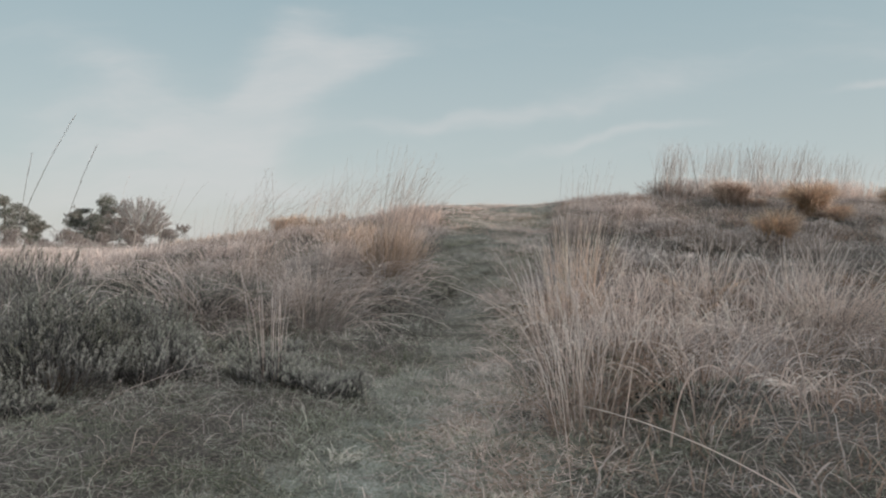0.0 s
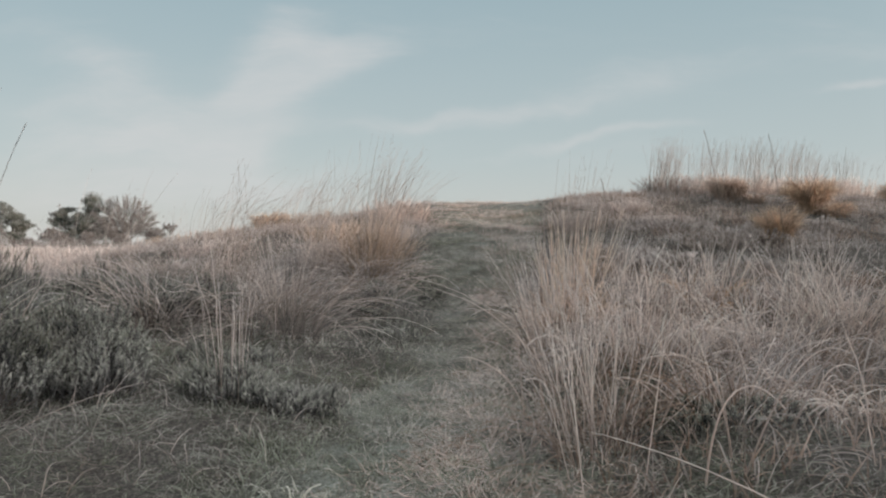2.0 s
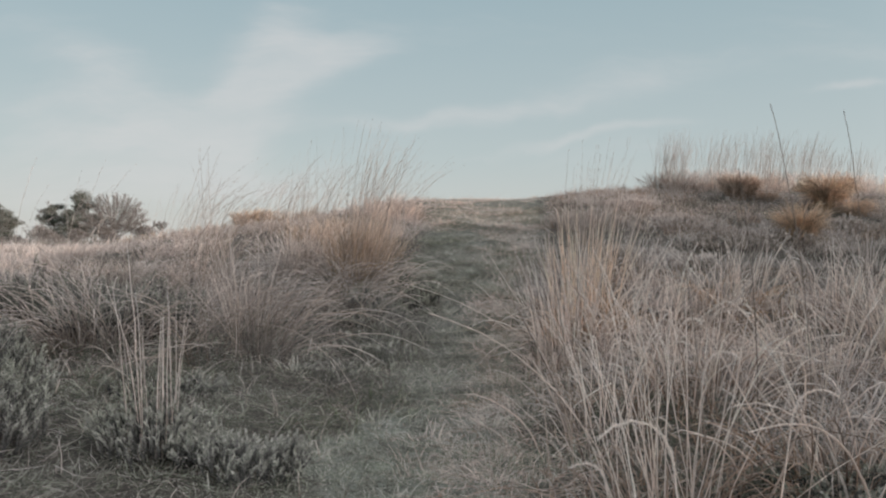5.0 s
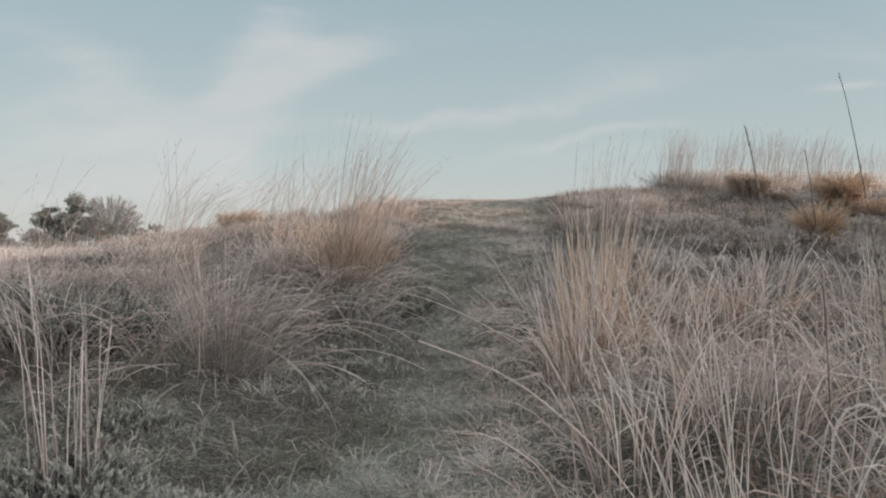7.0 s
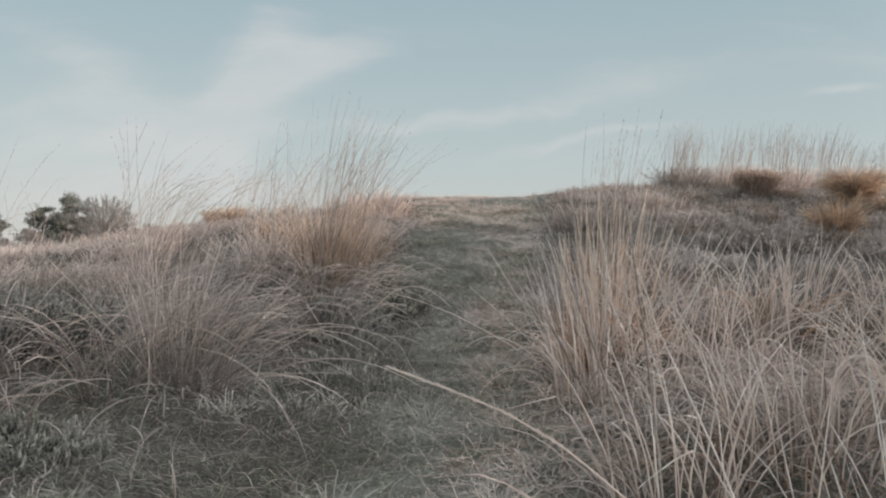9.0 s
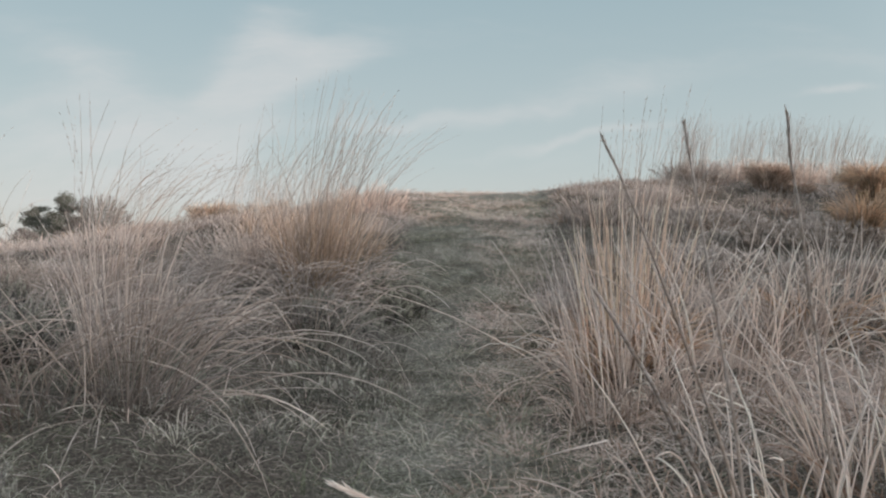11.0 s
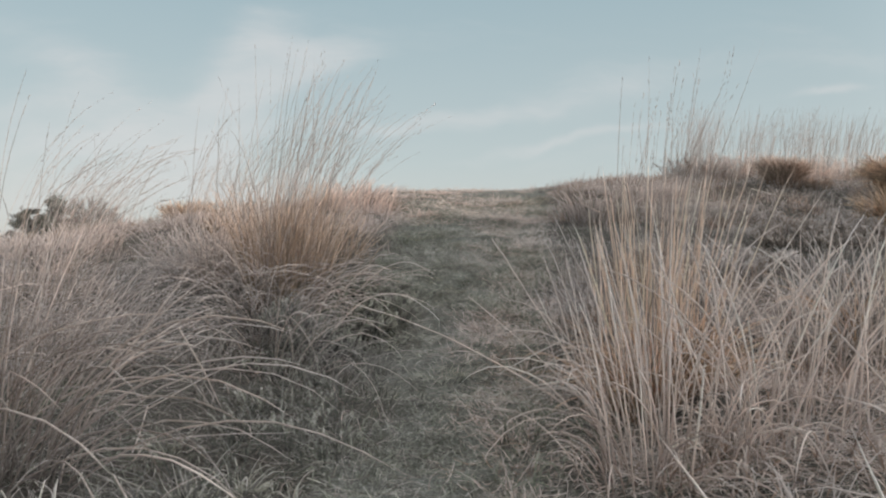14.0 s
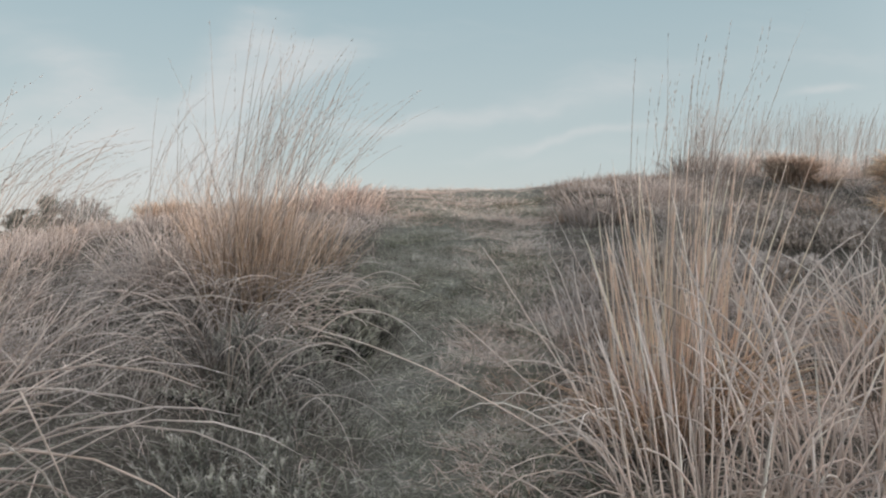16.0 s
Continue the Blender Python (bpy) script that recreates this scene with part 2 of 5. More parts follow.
HALF = profile([(0, 0.62), (1.8, 0.45), (2.6, 0.27), (4, 0.21), (5, 0.26), (5.8, 0.32), (7, 0.40), (8, 0.48), (10, 0.65), (12, 0.9)], 0.3)


def hash_noise(x, y, scale, seed):
    """Smooth value noise on a lattice, -1 to 1."""
    x, y = np.asarray(x, float) * scale + seed * 17.3, np.asarray(y, float) * scale + seed * 5.1
    xi, yi = np.floor(x), np.floor(y)
    fx, fy = x - xi, y - yi
    fx, fy = fx * fx * (3 - 2 * fx), fy * fy * (3 - 2 * fy)

    def h(i, j):
        q = np.sin(i * 127.1 + j * 311.7 + seed * 74.7) * 43758.5453
        return 2 * (q - np.floor(q)) - 1

    a = h(xi, yi) * (1 - fx) + h(xi + 1, yi) * fx
    b = h(xi, yi + 1) * (1 - fx) + h(xi + 1, yi + 1) * fx
    return a * (1 - fy) + b * fy


def smoothstep(v, lo, hi):
    t = np.clip((v - lo) / (hi - lo), 0, 1)
    return t * t * (3 - 2 * t)


def worn(x, y):
    """1 on the trodden turf, 0 in the heath."""
    x, y = np.asarray(x, float), np.asarray(y, float)
    edge = np.abs(x - WAY(y)) + 0.10 * hash_noise(x, y, 3.0, 3) + 0.05 * hash_noise(x, y, 9.0, 4)
    return 1 - smoothstep(edge, HALF(y) - 0.1, HALF(y) + 0.15)


def ground_z(x, y):
    x, y = np.asarray(x, float), np.asarray(y, float)
    knoll = smoothstep(x, 1.1, 2.6)
    z = RISE(y + NEARER(x)) * ACROSS(x) * (1 - knoll) + KNOLL_RISE(y) * KNOLL_ACROSS(x) * knoll
    bank = smoothstep(np.abs(x - WAY(y)), HALF(y) * 0.7, HALF(y) + 0.7)
    z = z + 0.09 * bank * smoothstep(y, 0.5, 3) * (1 - smoothstep(y, 8, 12))
    near = 1 - smoothstep(np.hypot(x, y - 6), 12, 40)
    edge = 4 * bank * (1 - bank) * smoothstep(y, 2.4, 3.2) * (1 - smoothstep(y, 7, 9))
    z = z + 0.022 * edge * hash_noise(x, y, 6.0, 8) + 0.012 * hash_noise(x, y, 11.0, 9) * near * smoothstep(y, 0.5, 1.5)
    z = z + near * (0.035 * hash_noise(x, y, 0.9, 1) * (0.3 + bank) + 0.014 * hash_noise(x, y, 3.3, 2))
    lumps = smoothstep(y, 3.6, 5.2) * (1 - smoothstep(y, 10, 12)) * (1 - smoothstep(np.abs(x - WAY(y)), HALF(y) + 0.5, HALF(y) + 1.2))
    z = z + lumps * (0.050 * np.abs(hash_noise(x * 0.4, y + 0.15 * x, 4.0, 11)) + 0.018 * hash_noise(x * 0.6, y, 9.0, 12) - 0.015)
    ridge = np.exp(-((x - 10.0) / 2.2) ** 2) * smoothstep(y, -26, -14) * (1 - smoothstep(y, 5.5, 10.5))
    high = 2.28 + 0.62 * (1 - smoothstep(y, -1.7, -0.6)) - 0.45 * smoothstep(y, 3.3, 5.4)
    z = z + (high + 0.06 * hash_noise(x, y, 0.35, 7)) * ridge  # an added dune, out of view, shaped to keep the sun off the slope
    far = smoothstep(np.hypot(x, y), 15, 60)
    return z + far * 0.25 * hash_noise(x, y, 0.05, 5)


def make_ground():
    def axis(lo, hi, step, reach):
        mid = np.arange(lo, hi + step / 2, step)
        out, s, p = [], step, 0.0
        while p < reach:
            s *= 1.22
            p += s
            out.append(p)
        out = np.array(out)
        return np.concatenate([lo - out[::-1], mid, hi + out])

    xs, ys = axis(-4.0, 6.5, 0.055, 2200), axis(0.5, 12.5, 0.055, 2200)
    gx, gy = np.meshgrid(xs, ys)
    gz = ground_z(gx, gy)
    nx, ny = len(xs), len(ys)
    me = bpy.data.meshes.new("ground")
    co = np.stack([gx, gy, gz], -1).reshape(-1, 3)
    i = np.arange(nx * ny).reshape(ny, nx)
    quads = np.stack([i[:-1, :-1], i[:-1, 1:], i[1:, 1:], i[1:, :-1]], -1).reshape(-1, 4)
    fill(me, co, [quads])
    a = me.attributes.new("worn", "FLOAT", "POINT")
    a.data.foreach_set("value", (worn(gx, gy) * (1 - 0.5 * smoothstep(gy, 3.0, 4.4))).reshape(-1).astype(np.float32))
    me.polygons.foreach_set("use_smooth", np.ones(len(quads), bool))
    me.materials.append(M_GROUND)
    return tagged(new("ground", me), "uneven sandy heath ground with frosted litter and worn turf", "ground", kind="structure")


def fill(me, co, groups, uv=None):
    """Fills a mesh from arrays: points, face groups (each n x k), and a UV pair for each point."""
    co = np.asarray(co, np.float32)
    me.vertices.add(len(co))
    me.vertices.foreach_set("co", co.reshape(-1))
    loops = np.concatenate([g.reshape(-1) for g in groups]).astype(np.int32)
    sizes = np.concatenate([np.full(len(g), g.shape[1]) for g in groups])
    starts = np.concatenate([[0], np.cumsum(sizes)[:-1]]).astype(np.int32)
    me.loops.add(len(loops))
    me.loops.foreach_set("vertex_index", loops)
    me.polygons.add(len(sizes))
    me.polygons.foreach_set("loop_start", starts)
    if uv is not None:
        layer = me.uv_layers.new(name="along")
        layer.data.foreach_set("uv", np.asarray(uv, np.float32)[loops].reshape(-1))
    me.update(calc_edges=True)


class Tuft:
    """Collects ribbons and tubes, then makes one mesh of them."""

    def __init__(self):
        self.co, self.uv, self.quads, self.tris, self.n = [], [], [], [], 0

    def _push(self, co, uv, quads, tris):
        self.co.append(co.reshape(-1, 3))
        self.uv.append(uv.reshape(-1, 2))
        if quads is not None and quads.size:
            self.quads.append(quads.reshape(-1, 4) + self.n)
        if tris is not None and tris.size:
            self.tris.append(tris.reshape(-1, 3) + self.n)
        self.n += len(self.co[-1])

    def ribbons(self, lines, width, side, v0=0.0, v1=1.0, point=0.5):
        """lines: n x (k+1) x 3 centre lines; side: n x 3 unit vectors across; width: n."""
        n, k1, _ = lines.shape
        k = k1 - 1
        s = np.linspace(0, 1, k1)
        w = (1 - s[:-1]) ** point * 0.5
        off = side[:, None, :] * (width[:, None] * w[None, :])[:, :, None]
        co = np.concatenate([lines[:, :-1] - off, lines[:, :-1] + off, lines[:, -1:]], 1)
        vv = v0 + (v1 - v0) * s
        uvs = np.concatenate([np.stack([np.zeros(k), vv[:-1]], -1), np.stack([np.ones(k), vv[:-1]], -1), [[0.5, vv[-1]]]], 0)
        first = (np.arange(n) * (2 * k + 1))[:, None]
        q = np.array([[j, j + k, j + 1 + k, j + 1] for j in range(k - 1)]).reshape(-1, 4)
        quads = first[:, :, None] + q[None] if k > 1 else None
        tris = first[:, :, None] + np.array([[k - 1, 2 * k - 1, 2 * k]])[None]
        self._push(co, np.broadcast_to(uvs, (n, 2 * k + 1, 2)), quads, tris)
        return self

    def prisms(self, lines, width, side, v0=0.0, v1=1.0, point=0.22):
        """Three-sided stems along n x (k+1) x 3 centre lines, tapering to a point."""
        n, k1, _ = lines.shape
        k = k1 - 1
        s = np.linspace(0, 1, k1)
        w = (1 - s[:-1]) ** point * 0.5
        d = np.diff(lines, axis=1)
        d /= np.linalg.norm(d, axis=2)[..., None] + 1e-9
        a = np.cross(d, np.cross(side[:, None, :], d))
        a /= np.linalg.norm(a, axis=2)[..., None] + 1e-9
        b = np.cross(d, a)
        r = (width[:, None] * w[None, :])[..., None]
        rings = [lines[:, :-1] + r * (math.cos(q) * a + math.sin(q) * b) for q in (0.0, 2.094, 4.189)]
        co = np.concatenate([*rings, lines[:, -1:]], 1)
        vv = v0 + (v1 - v0) * s
        ring = np.stack([np.zeros(k), vv[:-1]], -1)
        uvs = np.concatenate([ring, ring, ring, [[0.5, vv[-1]]]], 0)
        first = (np.arange(n) * (3 * k + 1))[:, None, None]
        q = np.array([[i * k + j, (i + 1) % 3 * k + j, (i + 1) % 3 * k + j + 1, i * k + j + 1] for i in range(3) for j in range(k - 1)])
        e = np.array([[i * k + k - 1, (i + 1) % 3 * k + k - 1, 3 * k] for i in range(3)])
        self._push(co, np.broadcast_to(uvs, (n, 3 * k + 1, 2)), first + q[None], first + e[None])
        return self

    def tube(self, line, radius, sides=6, v0=0.0, v1=1.0):
        """A round stem along a line of points with a radius at each."""
        line, radius = np.asarray(line, float), np.asarray(radius, float)
        k = len(line)
        d = np.gradient(line, axis=0)
        d /= np.linalg.norm(d, axis=1)[:, None] + 1e-9
        ref = np.array([0.31, 0.95, 0.05])
        a = np.cross(d, ref)
        a /= np.linalg.norm(a, axis=1)[:, None] + 1e-9
        b = np.cross(d, a)
        ang = np.linspace(0, 2 * np.pi, sides, endpoint=False)
        co = line[:, None] + radius[:, None, None] * (np.cos(ang)[None, :, None] * a[:, None] + np.sin(ang)[None, :, None] * b[:, None])
        vv = np.broadcast_to(np.linspace(v0, v1, k)[:, None], (k, sides))
        uvs = np.stack([np.broadcast_to(ang / 6.3, (k, sides)), vv], -1)
        i = np.arange(k * sides).reshape(k, sides)
        j = np.roll(i, -1, 1)
        quads = np.stack([i[:-1], j[:-1], j[1:], i[1:]], -1)
        self._push(co, uvs, quads, None)
        return self

    def mesh(self, name, mat, smooth=True):
        me = bpy.data.meshes.new(name)
        groups = []
        if self.quads:
            groups.append(np.concatenate(self.quads))
        if self.tris:
            groups.append(np.concatenate(self.tris))
        fill(me, np.concatenate(self.co), groups, np.concatenate(self.uv))
        me.polygons.foreach_set("use_smooth", np.full(len(me.polygons), smooth))
        me.materials.append(mat)
        return me


def arcs(rng, base, length, ang, th0, th1, k, power=1.4, kink=0.0, fold=0.0):
    """Centre lines of bending blades: base n x 3, bearing ang, angle from upright going from th0 to th1."""
    n = len(base)
    s = (np.arange(k) + 0.5) / k
    th = th0[:, None] + (th1 - th0)[:, None] * s[None] ** power
    a = ang[:, None] + (kink * rng.normal(size=(n, k)).cumsum(1) if kink else 0.0)
    th = th + (kink * rng.normal(size=(n, k)) if kink else 0.0)
    if fold:  # some blades snapped over at one joint
        snap = (rng.random(n) < fold)[:, None] * (np.arange(k)[None] >= rng.integers(max(1, k // 3), k, n)[:, None])
        th = th + snap * rng.uniform(0.5, 1.7, n)[:, None]
        a = a + snap * rng.normal(0, 0.5, n)[:, None]
    step = (length / k)[:, None]
    d = np.stack([np.sin(th) * np.cos(a) * step, np.sin(th) * np.sin(a) * step, np.cos(th) * step], -1)
    return np.concatenate([base[:, None], base[:, None] + np.cumsum(d, 1)], 1)


def sides_of(rng, ang, turn=0.8):
    a = ang + np.pi / 2 + rng.normal(0, turn, len(ang))
    v = np.stack([np.cos(a), np.sin(a), rng.normal(0, 0.5, len(a))], -1)
    return v / np.linalg.norm(v, axis=1)[:, None]


def part(name, me, parent, label="", kind=""):
    ob = new(name, me)
    ob.parent = parent
    return tagged(ob, label, kind=kind)


def root(name, x, y, label, category, group=""):
    ob = new(name)
    ob.location = (x, y, float(ground_z(x, y)))
    ob.empty_display_size = 0.1
    return tagged(ob, label, category, group)


make_ground()


# ---- grass over the ground ----
def field(name, seed, count, xr, yr, mat, length, width, th, label, keep, k=4, droop=(0.3, 1.5), lean=None, clump=0.0, category="grass", kink=0.0, flat=False, stout=False, fold=0.0):
    """A cover of blades over a stretch of ground, thinned by keep(x, y)."""
    rng = np.random.default_rng(seed)
    x, y = rng.uniform(*xr, count), rng.uniform(*yr, count)
    if clump:
        m = max(1, int(count / 60))
        cx, cy = rng.uniform(*xr, m), rng.uniform(*yr, m)
        pick = rng.integers(0, m, count)
        together = rng.random(count) < 0.75
        x = np.where(together, cx[pick] + rng.normal(0, clump, count), x)
        y = np.where(together, cy[pick] + rng.normal(0, clump, count), y)
        out = np.arctan2(y - cy[pick], x - cx[pick]) + rng.normal(0, 0.5, count)
        far = np.hypot(x - cx[pick], y - cy[pick]) / clump
    ok = rng.random(count) < keep(x, y) if not clump else rng.random(count) < np.where(together, keep(cx[pick], cy[pick]), keep(x, y)) * keep(x, y) ** 0.3
    x, y = x[ok], y[ok]
    n = len(x)
    base = np.stack([x, y, ground_z(x, y) - 0.01], -1)
    ln = rng.uniform(*length, n) * (0.8 + 0.4 * rng.random(n))
    ang = rng.uniform(0, 2 * np.pi, n) if lean is None else lean + rng.normal(0, 1.1, n)
    th0 = np.abs(rng.normal(0, th, n))
    if clump:
        tog = together[ok]
        use = tog & (rng.random(n) < (1.0 if lean is None else 0.55))
        ang = np.where(use, out[ok], ang)
        th0 = np.where(tog, th * 0.45 * far[ok] + np.abs(rng.normal(0, 0.12, n)), th0)
        ln = ln * np.where(tog, 1.12 - 0.12 * np.clip(far[ok], 0, 3), 0.7)
    if flat:
        th0 = np.clip(rng.normal(th, 0.28, n), 0.3, 1.5)
    lines = arcs(rng, base, ln, ang, th0, th0 + rng.uniform(*droop, n), k, kink=kink, fold=fold)
    if flat:
        lines[:, :, 2] = np.maximum(lines[:, :, 2], ground_z(lines[:, :, 0], lines[:, :, 1]) + 0.003)
    t = Tuft()
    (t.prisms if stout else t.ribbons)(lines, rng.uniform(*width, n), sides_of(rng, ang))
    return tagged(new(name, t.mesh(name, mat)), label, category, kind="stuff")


def in_sight(x, y):
    """Ground that the walk can see, with a margin."""
    d = y + 0.3
    return ((d > 0) & (np.abs(x - 0.1) < 0.72 * d + 0.5)).astype(float)


def off_path(x, y):
    return in_sight(x, y) * (1 - worn(x, y)) ** 1.5


def patchy(x, y, scale, seed, lo, hi):
    return smoothstep(hash_noise(x, y, scale, seed) + 0.4 * hash_noise(x, y, scale * 2.7, seed + 1), lo, hi)


def right_of(x, y):
    return smoothstep(x - WAY(y), 0.2, 0.45)


def left_of(x, y):
    return smoothstep(WAY(y) - x, 0.2, 0.45)


def open_left(x, y):
    """Less tall grass on the low turf beside the start of the path."""
    low = smoothstep(y, 4.8, 5.3) + smoothstep(-x - 0.25 * y, 0.9, 1.4)
    return np.clip(low, 0.04, 1)


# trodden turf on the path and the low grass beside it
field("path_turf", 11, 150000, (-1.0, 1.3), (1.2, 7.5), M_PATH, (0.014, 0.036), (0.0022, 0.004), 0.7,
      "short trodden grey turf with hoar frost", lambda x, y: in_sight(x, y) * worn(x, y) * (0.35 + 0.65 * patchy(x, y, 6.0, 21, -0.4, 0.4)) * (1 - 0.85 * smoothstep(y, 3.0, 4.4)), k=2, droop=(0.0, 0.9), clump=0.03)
field("slope_turf", 36, 70000, (-0.6, 1.3), (3.0, 7.5), M_SLOPETURF, (0.025, 0.06), (0.0022, 0.0045), 1.15,
      "short green-grey turf rising towards the dune", lambda x, y: in_sight(x, y) * worn(x, y) * (0.3 + 0.7 * patchy(x, y, 5.0, 24, -0.4, 0.4)) * smoothstep(y, 3.0, 4.4), k=2, droop=(-0.1, 0.5), clump=0.035, flat=True)
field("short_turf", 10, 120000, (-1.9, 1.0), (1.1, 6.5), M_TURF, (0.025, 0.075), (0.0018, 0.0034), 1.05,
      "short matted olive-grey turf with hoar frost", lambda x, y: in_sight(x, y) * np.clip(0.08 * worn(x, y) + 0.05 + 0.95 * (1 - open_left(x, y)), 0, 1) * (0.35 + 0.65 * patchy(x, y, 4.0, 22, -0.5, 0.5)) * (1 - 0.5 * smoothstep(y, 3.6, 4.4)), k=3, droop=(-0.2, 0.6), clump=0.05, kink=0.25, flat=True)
field("upper_turf", 12, 60000, (-1.5, 2.6), (5.6, 10.0), M_SLOPETURF, (0.05, 0.11), (0.004, 0.007), 1.2,
      "matted frosted turf combed down the slope of the path", lambda x, y: in_sight(x, y) * np.clip(worn(x, y) + 0.12, 0, 1) * (0.12 + 0.88 * patchy(x * 0.5, y, 5.0, 23, -0.2, 0.15)) * smoothstep(y, 5.6, 6.4), k=3, droop=(-0.1, 0.5), lean=-1.4, clump=0.05, kink=0.2, flat=True)
field("turf_lumps", 43, 26000, (-0.7, 2.2), (4.4, 9.6), M_PATH, (0.045, 0.10), (0.003, 0.005), 1.2,
      "lumpy mats of bleached turf on the rising path", lambda x, y: in_sight(x, y) * np.clip(worn(x, y) + 0.2, 0, 1) * smoothstep(0.6 + HALF(y) - np.abs(x - WAY(y)), 0, 0.4) * patchy(x * 0.4, y + 0.15 * x, 4.0, 27, 0.0, 0.2), k=3, droop=(0.0, 0.6), lean=-1.57, clump=0.05, kink=0.15, flat=True)
field("loose_straw", 13, 22000, (-1.8, 1.5), (1.2, 8.0), M_PINK, (0.05, 0.13), (0.0016, 0.003), 1.35,
      "pale fallen straw lying on the turf", lambda x, y: in_sight(x, y) * 0.7, k=4, droop=(-0.2, 0.5), kink=0.15, flat=True)
field("path_tufts", 19, 12000, (-1.0, 1.9), (4.0, 9.0), M_SLOPETURF, (0.05, 0.12), (0.004, 0.007), 0.8,
      "small frosted tufts in the worn turf", lambda x, y: in_sight(x, y) * worn(x, y) * (0.3 + 0.5 * smoothstep(y, 5.8, 7.0)) * (0.3 + 0.7 * patchy(x, y, 5.0, 25, -0.2, 0.4)), k=3, droop=(0.6, 2.0), clump=0.035, kink=0.12)
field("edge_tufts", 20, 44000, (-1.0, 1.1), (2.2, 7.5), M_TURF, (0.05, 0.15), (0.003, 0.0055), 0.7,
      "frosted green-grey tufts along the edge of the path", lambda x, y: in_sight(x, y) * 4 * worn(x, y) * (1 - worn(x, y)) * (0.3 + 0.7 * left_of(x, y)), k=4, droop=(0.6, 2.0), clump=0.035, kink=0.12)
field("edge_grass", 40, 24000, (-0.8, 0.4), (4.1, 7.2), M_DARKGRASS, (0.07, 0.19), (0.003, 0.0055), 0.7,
      "dark green frosted grass overhanging the path edge, its shade put into the colour", lambda x, y: in_sight(x, y) * left_of(x, y) * smoothstep(x - WAY(y) + HALF(y) + 0.4, 0.0, 0.15) * (0.25 + 0.75 * patchy(x, y, 3.5, 26, -0.3, 0.4)), k=4, droop=(0.6, 2.0), clump=0.04, kink=0.12)
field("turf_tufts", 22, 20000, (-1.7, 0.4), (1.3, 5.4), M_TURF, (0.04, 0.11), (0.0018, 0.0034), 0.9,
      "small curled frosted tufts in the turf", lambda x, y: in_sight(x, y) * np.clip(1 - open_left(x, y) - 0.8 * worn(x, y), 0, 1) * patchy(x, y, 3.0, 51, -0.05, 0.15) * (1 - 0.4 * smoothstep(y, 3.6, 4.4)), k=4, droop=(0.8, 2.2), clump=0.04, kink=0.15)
field("path_straw", 21, 60000, (-0.4, 1.4), (1.8, 9.0), M_ROSE, (0.04, 0.11), (0.0025, 0.005), 1.15,
      "brownish flattened dead grass along the worn path", lambda x, y: in_sight(x, y) * smoothstep(x - WAY(y) + 0.12 * hash_noise(x, y, 4.0, 52), -0.12, 0.2) * np.clip(worn(x, y) + 0.25, 0, 1) * smoothstep(0.75 - x + WAY(y), 0, 0.2), k=4, droop=(-0.1, 0.5), clump=0.05, kink=0.18, flat=True)

field("rusty_litter", 23, 20000, (-0.3, 1.4), (1.6, 6.5), M_RUST, (0.03, 0.08), (0.0025, 0.005), 1.3,
      "rust-brown dead bits trodden into the path", lambda x, y: in_sight(x, y) * worn(x, y) ** 0.5 * smoothstep(x - WAY(y), -0.12, 0.12) * patchy(x, y, 4.0, 53, -0.1, 0.4), k=3, droop=(-0.1, 0.5), clump=0.05, kink=0.2, flat=True)

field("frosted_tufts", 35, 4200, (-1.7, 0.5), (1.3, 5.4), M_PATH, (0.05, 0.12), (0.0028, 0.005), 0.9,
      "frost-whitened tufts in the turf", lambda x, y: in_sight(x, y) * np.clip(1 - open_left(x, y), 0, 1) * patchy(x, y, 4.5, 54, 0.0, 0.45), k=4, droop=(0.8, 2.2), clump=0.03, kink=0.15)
field("pale_curls", 32, 1600, (-1.8, 1.3), (1.3, 5.6), M_ROSE, (0.06, 0.15), (0.0022, 0.0036), 0.6,
      "single pale curled grass blades in the turf", lambda x, y: in_sight(x, y) * (0.35 + 0.65 * (1 - worn(x, y))), k=6, droop=(1.0, 2.8), kink=0.12)

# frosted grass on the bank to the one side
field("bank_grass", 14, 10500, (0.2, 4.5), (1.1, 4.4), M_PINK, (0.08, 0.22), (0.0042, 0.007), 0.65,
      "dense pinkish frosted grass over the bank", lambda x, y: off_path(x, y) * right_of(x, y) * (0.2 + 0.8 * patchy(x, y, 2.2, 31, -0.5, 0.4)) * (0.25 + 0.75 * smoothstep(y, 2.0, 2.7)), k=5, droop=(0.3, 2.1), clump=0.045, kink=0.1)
field("rosy_bank_grass", 30, 2900, (0.4, 4.5), (4.3, 6.3), M_ROSE, (0.08, 0.22), (0.005, 0.008), 0.6,
      "rosy frosted grass over the bank", lambda x, y: off_path(x, y) * right_of(x, y) * (0.15 + 0.85 * patchy(x, y, 2.2, 31, -0.4, 0.4)) * (0.12 + 0.88 * smoothstep(x, 1.25, 1.7)), k=5, droop=(0.3, 1.9), clump=0.045, kink=0.1)
field("bank_tall_grass", 15, 2100, (0.2, 4.5), (2.2, 6.2), M_ROSE, (0.2, 0.44), (0.0036, 0.006), 0.42,
      "taller bleached frosted grass stems over the bank", lambda x, y: off_path(x, y) * right_of(x, y) * patchy(x, y, 1.7, 33, -0.35, 0.4) * (1 - 0.88 * smoothstep(y, 3.7, 4.2) * smoothstep(-x, -1.7, -1.3)), k=7, droop=(0.2, 2.2), clump=0.05, kink=0.08, stout=True)
